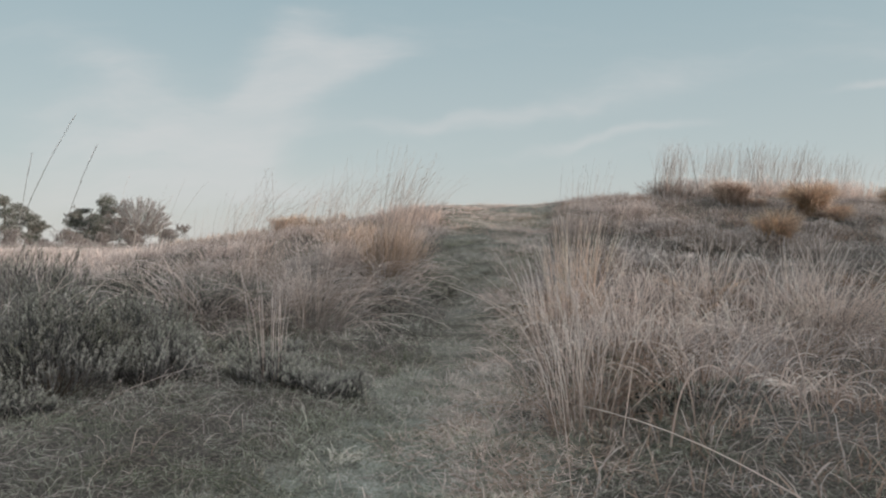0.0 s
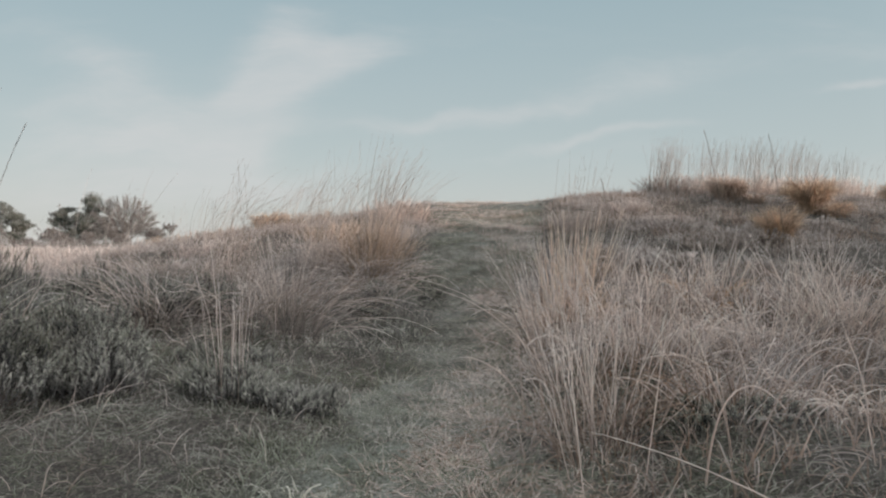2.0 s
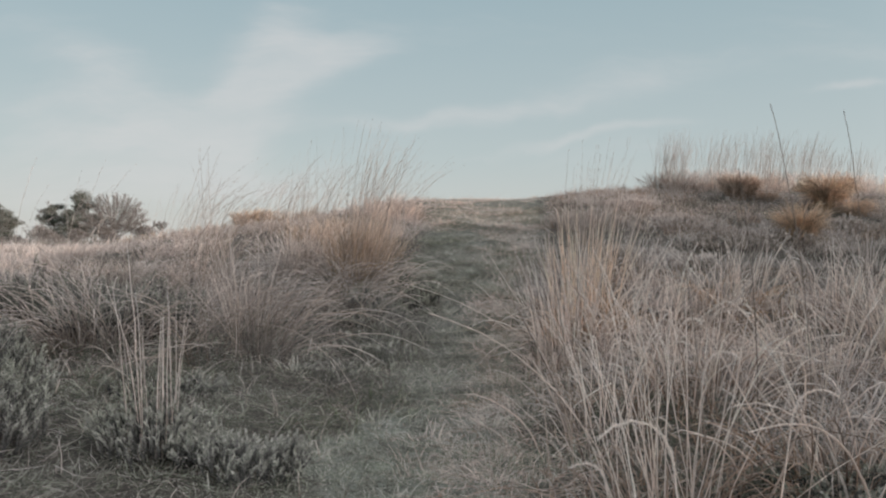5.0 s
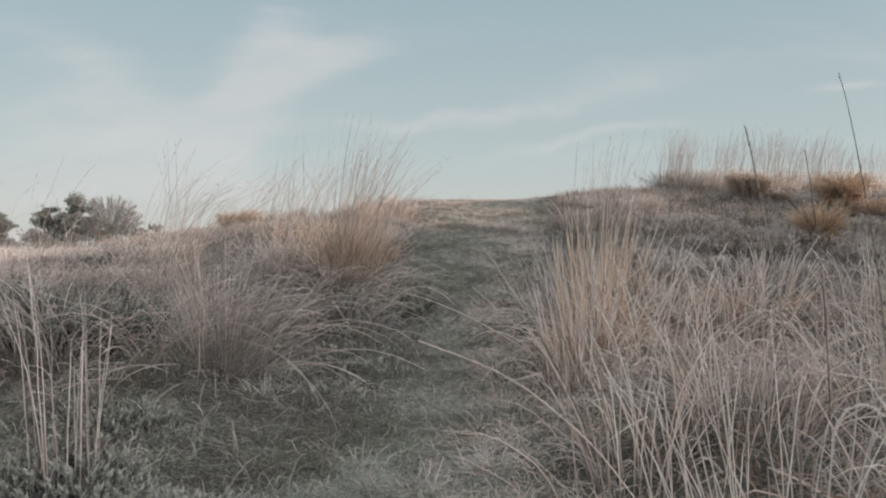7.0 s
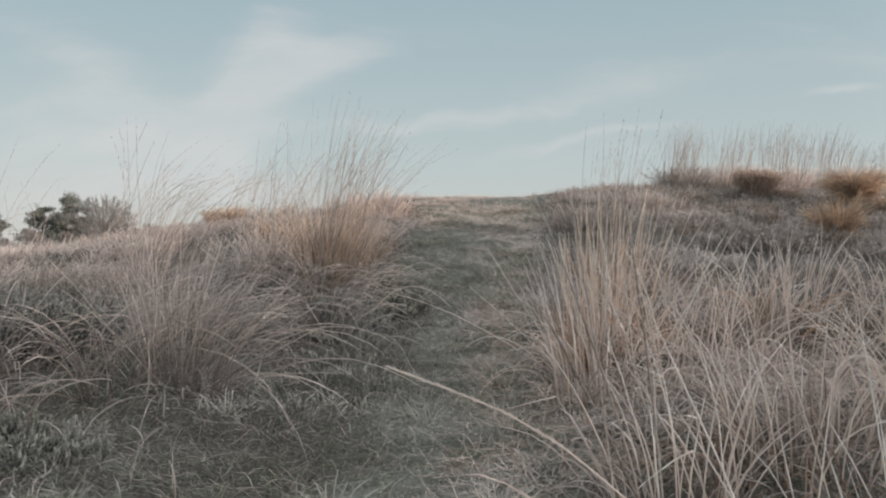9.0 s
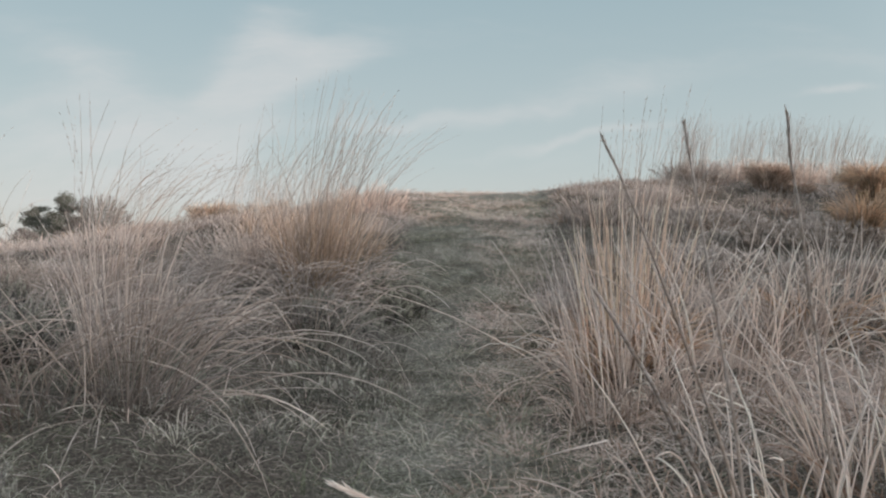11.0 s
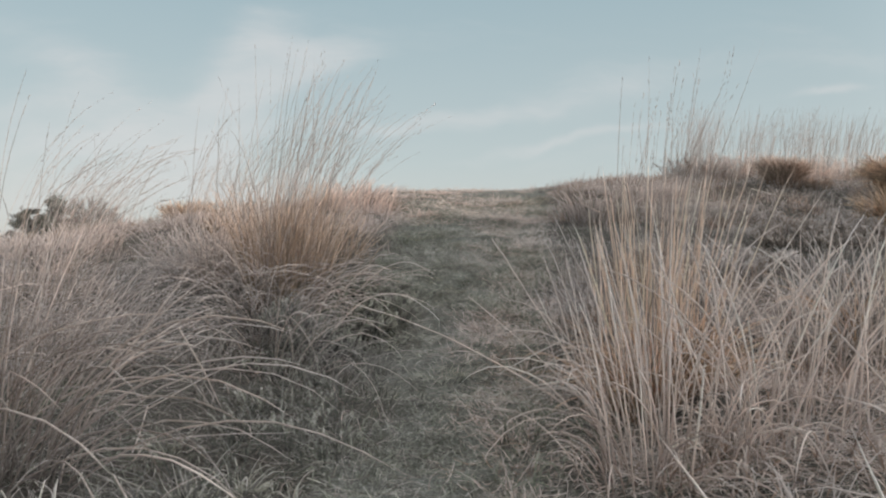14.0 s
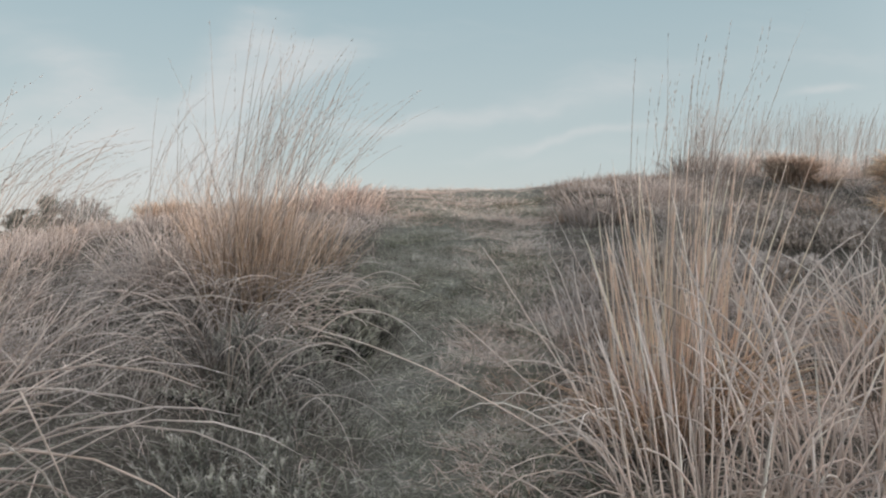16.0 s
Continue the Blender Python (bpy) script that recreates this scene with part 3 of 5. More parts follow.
field("bank_straw", 31, 26000, (0.3, 2.0), (3.8, 6.6), M_ROSE, (0.05, 0.13), (0.0025, 0.005), 1.25,
      "flattened brownish-grey dead grass on the bank", lambda x, y: off_path(x, y) * right_of(x, y) * (0.3 + 0.7 * patchy(x, y, 4.0, 32, -0.4, 0.4)), k=4, droop=(-0.1, 0.5), clump=0.05, kink=0.2, flat=True)
field("snapped_stems", 41, 1500, (0.35, 4.0), (2.6, 6.4), M_PALE, (0.22, 0.5), (0.004, 0.006), 0.5,
      "bleached snapped grass stems criss-crossing the bank", lambda x, y: off_path(x, y) * smoothstep(x - WAY(y), 0.35, 0.6) * (0.2 + 0.8 * patchy(x, y, 1.9, 34, -0.4, 0.3)) * (0.12 + 0.88 * smoothstep(y, 3.2, 4.0)) * (1 - 0.8 * smoothstep(y, 3.7, 4.2) * smoothstep(-x, -1.5, -1.1)), k=7, droop=(0.0, 0.9), clump=0.09, kink=0.06, stout=True, fold=0.55)
field("bank_hooks", 42, 800, (0.4, 3.5), (2.3, 5.0), M_PALE, (0.1, 0.24), (0.004, 0.0062), 0.35,
      "thick hooked leaf tips furred with frost", lambda x, y: off_path(x, y) * smoothstep(x - WAY(y), 0.35, 0.6) * patchy(x, y, 2.4, 36, -0.2, 0.4), k=8, droop=(1.6, 3.2), clump=0.05, kink=0.08, stout=True)
field("bank_litter", 16, 22000, (0.2, 4.5), (1.1, 6.2), M_RUST, (0.05, 0.14), (0.003, 0.006), 0.95,
      "matted brown dead grass at the roots", lambda x, y: off_path(x, y) * right_of(x, y) * (1 - 0.6 * smoothstep(y, 3.9, 4.4) * smoothstep(-x, -1.7, -1.3)), k=3, droop=(0.3, 1.8), kink=0.15)
field("slope_grass", 17, 36000, (0.3, 8.0), (6.0, 12.5), M_PINK, (0.05, 0.13), (0.005, 0.010), 0.6,
      "pinkish grey frosted grass on the dune slope", lambda x, y: off_path(x, y) * right_of(x, y) * (0.2 + 0.8 * patchy(x, y, 1.6, 35, -0.5, 0.4)), k=3, droop=(0.2, 1.8), clump=0.07)
field("slope_dead_grass", 44, 16000, (0.8, 7.0), (6.2, 11.0), M_RUST, (0.06, 0.16), (0.005, 0.009), 0.6,
      "dull brown dead grass in patches on the dune slope", lambda x, y: off_path(x, y) * right_of(x, y) * patchy(x, y, 1.3, 38, -0.1, 0.35), k=3, droop=(0.3, 1.8), clump=0.08)
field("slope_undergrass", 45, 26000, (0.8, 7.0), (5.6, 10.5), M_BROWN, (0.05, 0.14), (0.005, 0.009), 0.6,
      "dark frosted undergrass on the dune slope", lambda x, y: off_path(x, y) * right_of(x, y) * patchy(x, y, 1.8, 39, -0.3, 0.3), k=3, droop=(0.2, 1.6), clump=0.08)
field("slope_heath", 18, 30000, (0.6, 8.0), (6.4, 11.5), M_SLOPEHEATH, (0.06, 0.15), (0.006, 0.013), 0.7,
      "low frosted heather on the dune slope", lambda x, y: off_path(x, y) * right_of(x, y) * (0.25 + 0.75 * patchy(x, y, 1.1, 37, -0.1, 0.4)), k=2, droop=(0.1, 0.8), clump=0.06)

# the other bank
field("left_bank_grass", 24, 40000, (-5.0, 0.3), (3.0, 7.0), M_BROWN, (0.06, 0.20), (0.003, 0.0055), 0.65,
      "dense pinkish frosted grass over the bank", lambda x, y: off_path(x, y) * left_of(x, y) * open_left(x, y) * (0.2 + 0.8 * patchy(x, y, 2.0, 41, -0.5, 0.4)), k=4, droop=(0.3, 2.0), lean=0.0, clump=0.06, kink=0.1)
field("left_bank_cover", 46, 15000, (-4.5, -0.9), (4.7, 7.0), M_PINK, (0.08, 0.22), (0.0035, 0.006), 0.6,
      "pinkish frosted grass filling the bank between tussocks", lambda x, y: off_path(x, y) * left_of(x, y) * (0.2 + 0.8 * patchy(x, y, 1.7, 42, -0.4, 0.4)), k=4, droop=(0.3, 2.0), lean=0.0, clump=0.06, kink=0.1)
field("left_bank_tall_grass", 25, 1500, (-5.0, -0.9), (5.0, 8.0), M_ROSE, (0.12, 0.26), (0.003, 0.005), 0.4,
      "taller bleached frosted grass stems over the bank", lambda x, y: off_path(x, y) * left_of(x, y) * patchy(x, y, 1.5, 43, -0.3, 0.5), k=7, droop=(0.4, 2.2), lean=0.0, clump=0.07, kink=0.05, stout=True)
field("left_slope_grass", 26, 70000, (-8.0, 0.2), (6.6, 12.0), M_PINK, (0.05, 0.15), (0.0035, 0.007), 0.6,
      "frosted grass over the crest of the dune", lambda x, y: off_path(x, y) * left_of(x, y) * (0.3 + 0.7 * patchy(x, y, 1.4, 45, -0.5, 0.4)), k=3, droop=(0.2, 1.6), lean=0.0, clump=0.08)
field("crest_grass", 27, 34000, (-1.8, 3.2), (8.6, 13.2), M_CREST, (0.05, 0.13), (0.004, 0.008), 1.1,
      "short grass on the crest, coloured pale as if sunlit", lambda x, y: in_sight(x, y) * np.clip(worn(x, y) + 0.25, 0, 1) * smoothstep(y, 8.5, 9.1) * (0.15 + 0.85 * patchy(x, y, 2.2, 47, -0.4, 0.4)), k=3, droop=(-0.1, 0.6), clump=0.07, flat=True)
field("far_heath_grass", 28, 70000, (-45.0, -2.5), (9.0, 60.0), M_ROSE, (0.12, 0.28), (0.008, 0.018), 0.4,
      "pale frosted grass across the open heath", lambda x, y: in_sight(x, y) * np.clip(14 / y, 0.1, 1) ** 1.5, k=3, droop=(0.1, 1.0), lean=0.0, clump=0.25)

field("open_heath_grass", 34, 46000, (-18.0, -3.0), (8.0, 26.0), M_PINK, (0.12, 0.26), (0.006, 0.012), 0.4,
      "pale pinkish frosted grass on the open heath", lambda x, y: in_sight(x, y) * (0.4 + 0.6 * patchy(x, y, 0.9, 62, -0.4, 0.4)), k=3, droop=(0.2, 1.4), lean=0.0, clump=0.15)
field("far_plain_grass", 37, 30000, (-75.0, -10.0), (26.0, 108.0), M_PINK, (0.35, 0.95), (0.03, 0.06), 0.4,
      "pale grass on the distant plain", lambda x, y: in_sight(x, y), k=2, droop=(0.2, 1.0), lean=0.0, clump=0.5)
field("near_heath_cover", 38, 90000, (-6.0, 7.0), (-5.0, 7.0), M_PINK, (0.1, 0.26), (0.006, 0.012), 0.6,
      "frosted grass beside and behind the start of the path", lambda x, y: (1 - in_sight(x, y)) * (1 - worn(x, y)) * (0.35 + 0.65 * patchy(x, y, 1.1, 63, -0.4, 0.4)), k=2, droop=(0.2, 1.6), clump=0.08)
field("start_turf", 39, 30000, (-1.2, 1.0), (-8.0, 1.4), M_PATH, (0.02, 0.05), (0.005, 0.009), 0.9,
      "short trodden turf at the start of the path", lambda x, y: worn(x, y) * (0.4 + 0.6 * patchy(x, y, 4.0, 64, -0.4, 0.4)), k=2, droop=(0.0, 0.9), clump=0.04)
field("heath_cover", 29, 66000, (-14.0, 16.0), (-9.0, 16.0), M_PINK, (0.12, 0.3), (0.010, 0.02), 0.5,
      "frosted grass over the heath all round", lambda x, y: (1 - in_sight(x, y)) * (1 - worn(x, y)) * (0.3 + 0.7 * patchy(x, y, 0.8, 61, -0.4, 0.4)), k=2, clump=0.15)


# ---- tussocks ----
def leaves_into(t, rng, x, y, n, radius, length, th, droop, width, lean=0.0, wind=0.0, k=8, power=1.5, fold=0.05, single=None):
    r = radius * np.sqrt(rng.random(n))
    a = rng.uniform(0, 2 * np.pi, n)
    bx, by = r * np.cos(a), r * np.sin(a)
    base = np.stack([bx, by, ground_z(x + bx, y + by) - float(ground_z(x, y)) - 0.01], -1)
    ang = a + rng.normal(0, 0.5, n)
    th0 = np.abs(rng.normal(0, th, n)) * (0.35 + 0.65 * r / radius)
    # wind turns the bearing towards lean
    ang = np.where(rng.random(n) < wind, lean + rng.normal(0, 0.5, n), ang)
    ln = rng.uniform(*length, n)
    lines = arcs(rng, base, ln, ang, th0, th0 + rng.uniform(*droop, n), k, power, kink=0.035, fold=fold)
    wide, side = rng.uniform(*width, n), sides_of(rng, ang, 0.9)
    if single:
        for i in range(n):
            part("leaf", Tuft().prisms(lines[i:i + 1], wide[i:i + 1], side[i:i + 1]).mesh("leaf", single[1]), single[0])
    else:
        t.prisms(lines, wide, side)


def seeds_into(t, rng, lines, share=0.28, each=26, size=(0.012, 0.024), width=0.0025, loose=0.28):
    """Small spikelets hugging the top of each stem."""
    n, k1, _ = lines.shape
    f = 1 - share * rng.random((n, each))
    q = f * (k1 - 1)
    i = np.clip(q.astype(int), 0, k1 - 2)
    w = (q - i)[..., None]
    rows = np.arange(n)[:, None]
    p0, p1 = lines[rows, i], lines[rows, i + 1]
    p = (p0 * (1 - w) + p1 * w).reshape(-1, 3)
    d = (p1 - p0).reshape(-1, 3)
    d /= np.linalg.norm(d, axis=1)[:, None] + 1e-9
    m = len(p)
    d = d + rng.normal(0, loose, (m, 3))
    d /= np.linalg.norm(d, axis=1)[:, None]
    ln = rng.uniform(*size, m)[:, None]
    pts = np.stack([p, p + d * ln * 0.5, p + d * ln], 1)
    s = np.cross(d, rng.normal(size=(m, 3)))
    s /= np.linalg.norm(s, axis=1)[:, None]
    t.ribbons(pts, np.full(m, width), s, 0.6, 1.0)


def stems_into(t, heads, rng, x, y, n, radius, length, th, droop, lean, spread, width=0.0032, k=9, each=34, single=None):
    a = rng.uniform(0, 2 * np.pi, n)
    r = radius * np.sqrt(rng.random(n))
    bx, by = r * np.cos(a), r * np.sin(a)
    base = np.stack([bx, by, ground_z(x + bx, y + by) - float(ground_z(x, y)) - 0.01], -1)
    ang = lean + rng.normal(0, spread, n)
    th0 = np.abs(rng.normal(0, th, n))
    lines = arcs(rng, base, rng.uniform(*length, n), ang, th0, th0 + rng.uniform(*droop, n), k, 1.8, kink=0.02)
    side = sides_of(rng, ang, 1.2)
    if single:
        for i in range(n):
            one, head = Tuft(), Tuft()
            stalk = part("flower_stem", one.ribbons(lines[i:i + 1], np.full(1, width), side[i:i + 1], point=0.3).mesh("flower_stem", single[1]), single[0])
            seeds_into(head, rng, lines[i:i + 1], 0.34, each, (0.007, 0.016), width * 0.62, 0.14)
            part("seed_head", head.mesh("seed_head", single[1]), stalk, "narrow feathery seed head", "stuff")
        return
    t.ribbons(lines, np.full(n, width), side, point=0.3)
    seeds_into(heads, rng, lines, 0.34, each, (0.007, 0.016), width * 0.62, 0.14)


def tussock(seed, x, y, label, mat, n, radius, length, th=0.35, droop=(0.4, 1.6), width=(0.003, 0.005), lean=0.0, wind=0.0,
            stems=None, skirt=0, skirt_mat=None, group="grass tussocks", power=1.5, stem_mat=None):
    rng = np.random.default_rng(seed)
    ob = root("grass_tussock", x, y, label, "grass tussock", group)
    close = y < 7.2
    if close and n <= 100:
        leaves_into(None, rng, x, y, n, radius, length, th, droop, width, lean, wind, power=power, single=(ob, mat))
    else:
        t = Tuft()
        if not skirt and not stems:
            outer = Tuft()
            leaves_into(outer, rng, x, y, n // 3, radius * 1.1, length, th * 1.15, droop, width, lean, wind, power=power)
            part("outer_leaves", outer.mesh("outer_leaves", mat), ob, kind="stuff")
            n = n - n // 3
        leaves_into(t, rng, x, y, n, radius, length, th, droop, width, lean, wind, power=power)
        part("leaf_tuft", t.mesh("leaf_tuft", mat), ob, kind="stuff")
    if skirt:
        t = Tuft()
        leaves_into(t, rng, x, y, skirt, radius * 1.25, (length[0] * 0.5, length[1] * 0.8), th * 2.0, (1.2, 2.4), width)
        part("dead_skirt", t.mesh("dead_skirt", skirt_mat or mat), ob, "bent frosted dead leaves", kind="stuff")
    if stems:
        count, ln, sth, sdroop, slean, spread = stems
        t, h = Tuft(), Tuft()
        stems_into(t, h, rng, x, y, count, radius * 0.8, ln, sth, sdroop, slean, spread, 0.0030 if y < 8 else 0.0037, single=(ob, stem_mat or M_STALK) if close else None)
        if not close:
            part("flower_spray", t.mesh("flower_spray", M_STALK), ob, "thin dry flower stems", kind="stuff")
            part("seed_plume", h.mesh("seed_plume", M_STALK), ob, "feathery seed heads", kind="stuff")
    return ob


# the large golden tussock on the left bank, tall stems blown over
tussock(101, -0.40, 6.10, "large golden moor-grass tussock with tall feathery stems beside the path", M_STRAW, 400, 0.16, (0.3, 0.64), 0.16, (0.05, 0.7), (0.003, 0.005), 0.2, 0.3,
        (140, (0.75, 1.18), 0.18, (0.1, 1.0), 0.1, 0.65), 200, M_PINK)
tussock(102, -0.85, 6.7, "pinkish gold frosted moor-grass tussock on the bank", M_DIM, 220, 0.24, (0.22, 0.45), 0.35, (0.2, 1.0), (0.003, 0.0055), 0.1, 0.4,
        (40, (0.7, 1.05), 0.18, (0.1, 1.1), 0.1, 0.8), 200, M_PINK)
tussock(103, -0.36, 7.1, "golden grass tussock low on the slope", M_STRAW, 160, 0.22, (0.2, 0.38), 0.35, (0.2, 1.0), (0.003, 0.006), 0.1, 0.3,
        (6, (0.5, 0.8), 0.15, (0.1, 0.8), 0.1, 0.7), 120, M_PINK)
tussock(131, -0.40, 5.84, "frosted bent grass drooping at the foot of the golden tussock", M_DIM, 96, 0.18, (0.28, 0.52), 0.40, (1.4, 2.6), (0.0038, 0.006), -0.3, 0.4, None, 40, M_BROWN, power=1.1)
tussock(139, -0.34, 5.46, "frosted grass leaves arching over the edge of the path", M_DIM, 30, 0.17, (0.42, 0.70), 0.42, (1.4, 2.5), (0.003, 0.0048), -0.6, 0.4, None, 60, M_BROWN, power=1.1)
tussock(171, -1.35, 5.75, "frosted tussock with long nodding seed stems", M_DIM, 40, 0.18, (0.15, 0.3), 0.4, (0.4, 1.5), (0.003, 0.005), 0.1, 0.4,
        (24, (0.8, 1.1), 0.24, (0.5, 1.4), 0.1, 0.55), stem_mat=M_DARKSTALK)
tussock(172, -1.05, 5.35, "frosted tussock with nodding seed stems", M_DIM, 30, 0.15, (0.15, 0.3), 0.4, (0.4, 1.5), (0.003, 0.005), 0.1, 0.4,
        (10, (0.7, 0.95), 0.24, (0.5, 1.4), 0.1, 0.55), stem_mat=M_DARKSTALK)
# the pale arching ones in front of it
tussock(104, -0.68, 4.36, "pale frosted grass tussock with fanning leaves", M_DIM, 84, 0.09, (0.33, 0.56), 0.55, (0.0, 0.5), (0.003, 0.0048), 0.0, 0.12, None, 20, M_BROWN)
tussock(105, -0.60, 4.38, "pale frosted grass tussock with long leaves arching over the turf", M_DIM, 36, 0.10, (0.45, 0.74), 0.5, (1.2, 2.0), (0.0036, 0.0055), -0.1, 0.8, None, 10, M_BROWN, power=1.0)
tussock(132, -0.86, 4.28, "frosted grass tussock with drooping leaves", M_DIM, 26, 0.10, (0.4, 0.62), 0.5, (1.2, 2.0), (0.0036, 0.0055), 0.2, 0.5, None, 10, M_BROWN, power=1.0)
tussock(106, -1.42, 4.52, "pale frosted grass tussock with arching leaves", M_DIM, 84, 0.22, (0.35, 0.62), 0.5, (0.9, 2.0), (0.004, 0.006), 3.0, 0.4, None, 120, M_PINK, power=1.1)
tussock(107, -2.2, 5.6, "frosted grass tussock among heather", M_DIM, 120, 0.24, (0.15, 0.3), 0.45, (0.4, 1.6), (0.003, 0.006), 0.0, 0.3,
        (7, (0.7, 1.0), 0.2, (0.2, 1.2), 0.1, 0.5), 100, M_PINK)
tussock(108, -1.5, 6.2, "airy frosted tussock with nodding stems", M_PINK, 130, 0.25, (0.14, 0.28), 0.4, (0.3, 1.5), (0.003, 0.005), 0.0, 0.4,
        (26, (0.7, 1.0), 0.2, (0.6, 1.7), 0.1, 0.5), 120, M_PINK)
tussock(109, -1.0, 5.6, "frosted grass tussock beside the golden one", M_DIM, 60, 0.22, (0.2, 0.40), 0.5, (0.8, 2.0), (0.0035, 0.005), 0.0, 0.5,
        (7, (0.6, 0.9), 0.25, (0.4, 1.5), 0.1, 0.5), 120, M_PINK, power=1.1)
tussock(135, -1.06, 5.02, "sparse tall dark grass stems above frosted grass", M_PINK, 20, 0.12, (0.2, 0.4), 0.4, (0.3, 1.2), (0.003, 0.005), 3.1, 0.3,
        (5, (0.85, 1.02), 0.1, (0.0, 0.35), 3.0, 0.9), stem_mat=M_DARKSTALK)
tussock(133, -1.8, 3.7, "pale grass leaves arching over heather", M_DIM, 60, 0.2, (0.3, 0.5), 0.45, (0.8, 1.9), (0.0035, 0.0055), 0.0, 0.4, None, 0, None, power=1.1)
tussock(134, -1.0, 3.75, "pale grass leaves arching over heather", M_DIM, 12, 0.15, (0.2, 0.4), 0.45, (0.5, 1.9), (0.003, 0.0045), 0.0, 0.4, None, 0, None, power=1.1)

# golden tussock beside the path on the right bank
tussock(111, 0.92, 5.34, "golden frosted moor-grass tussock with upright stems beside the path", M_GOLD, 96, 0.17, (0.4, 0.80), 0.15, (0.0, 0.25), (0.0042, 0.0064), 0.0, 0.1,
        (54, (0.72, 1.14), 0.13, (0.0, 0.35), 0.1, 0.8))
tussock(127, 0.90, 5.22, "curled golden dead leaves at the foot of the tussock", M_AMBER, 420, 0.19, (0.12, 0.36), 0.42, (0.6, 2.4), (0.003, 0.005), 0.0, 0.0)
tussock(112, 0.80, 5.0, "frosted pale grass stems fanning towards the path", M_PALE, 34, 0.18, (0.4, 0.76), 0.38, (0.0, 0.35), (0.0036, 0.0055), 2.9, 0.4, None, 40, M_PALE)
tussock(113, 1.05, 4.68, "frosted pale grass tussock on the bank", M_PALE, 40, 0.20, (0.3, 0.62), 0.30, (0.1, 1.2), (0.0045, 0.0069), 0.1, 0.35, None, 30, M_PALE)
tussock(114, 1.62, 5.45, "sparse pale frosted stems on the bank", M_PALE, 34, 0.22, (0.3, 0.56), 0.34, (0.1, 1.1), (0.0044, 0.0065), 0.3, 0.2,
        (8, (0.6, 0.85), 0.2, (0.1, 0.6), 0.2, 1.0), 40, M_ROSE)
tussock(115, 1.98, 5.78, "pale frosted stems fanning out of a golden foot on the slope", M_PALE, 64, 0.2, (0.3, 0.6), 0.42, (0.0, 0.8), (0.0044, 0.0068), 0.3, 0.2, (6, (0.6, 0.8), 0.2, (0.1, 0.6), 0.2, 1.0), 60, M_AMBER)
tussock(129, 2.5, 5.6, "pale frosted grass stems on the slope", M_PALE, 44, 0.22, (0.25, 0.5), 0.4, (0.1, 1.0), (0.0044, 0.0065), 0.3, 0.2, None, 50, M_ROSE)
tussock(128, 0.66, 4.50, "pale frosted grass stems at the edge of the path", M_PALE, 24, 0.14, (0.3, 0.56), 0.26, (0.0, 0.5), (0.0037, 0.0057), 2.2, 0.2, None, 46, M_ROSE)
# the near one at the foot of the path
tussock(116, 0.46, 2.52, "frosted pinkish grass tussock with upright stems beside the path", M_PALE, 38, 0.085, (0.30, 0.54), 0.34, (0.05, 0.5), (0.002, 0.003), 2.7, 0.35, None, 90, M_RUST)
tussock(117, 0.55, 3.35, "frosted pinkish grass tussock beside the path", M_PALE, 26, 0.12, (0.25, 0.45), 0.3, (0.1, 1.0), (0.0034, 0.0048), 2.6, 0.3, None, 30, M_PINK)
tussock(118, 0.95, 3.6, "frosted grass tussock on the bank", M_PALE, 40, 0.18, (0.22, 0.48), 0.35, (0.2, 1.4), (0.0036, 0.0052), 2.6, 0.1, None, 40, M_RUST)
tussock(119, 1.5, 3.9, "frosted grass tussock on the bank", M_PALE, 60, 0.22, (0.25, 0.5), 0.4, (0.2, 1.5), (0.0036, 0.0055), 2.6, 0.1, None, 80, M_PINK)
tussock(120, 0.9, 2.75, "frosted grass tussock with bent leaves", M_PALE, 26, 0.15, (0.2, 0.4), 0.5, (0.4, 2.0), (0.003, 0.0042), 2.6, 0.1, None, 70, M_RUST)
tussock(121, 2.3, 4.6, "frosted grass tussock on the bank", M_PALE, 110, 0.22, (0.25, 0.5), 0.45, (0.3, 1.6), (0.0037, 0.0063), 2.6, 0.1, None, 120, M_PINK)
tussock(122, 1.3, 6.4, "golden grass tussock on the slope", M_STRAW, 70, 0.2, (0.15, 0.3), 0.35, (0.1, 0.9), (0.003, 0.006), 0.2, 0.1, None, 100, M_PINK)
# upright pale stems among low heather on the left
tussock(123, -0.62, 3.08, "upright bleached grass stems rising out of low heather", M_ROSE, 18, 0.07, (0.30, 0.54), 0.13, (0.0, 0.25), (0.0022, 0.0032), 3.1, 0.4, None)
# tall stems behind the near heather
tussock(124, -1.5, 2.95, "thin frosted grass leaves among the heather", M_PINK, 24, 0.15, (0.2, 0.4), 0.4, (0.2, 1.2), (0.003, 0.005), 0.0, 0.3)

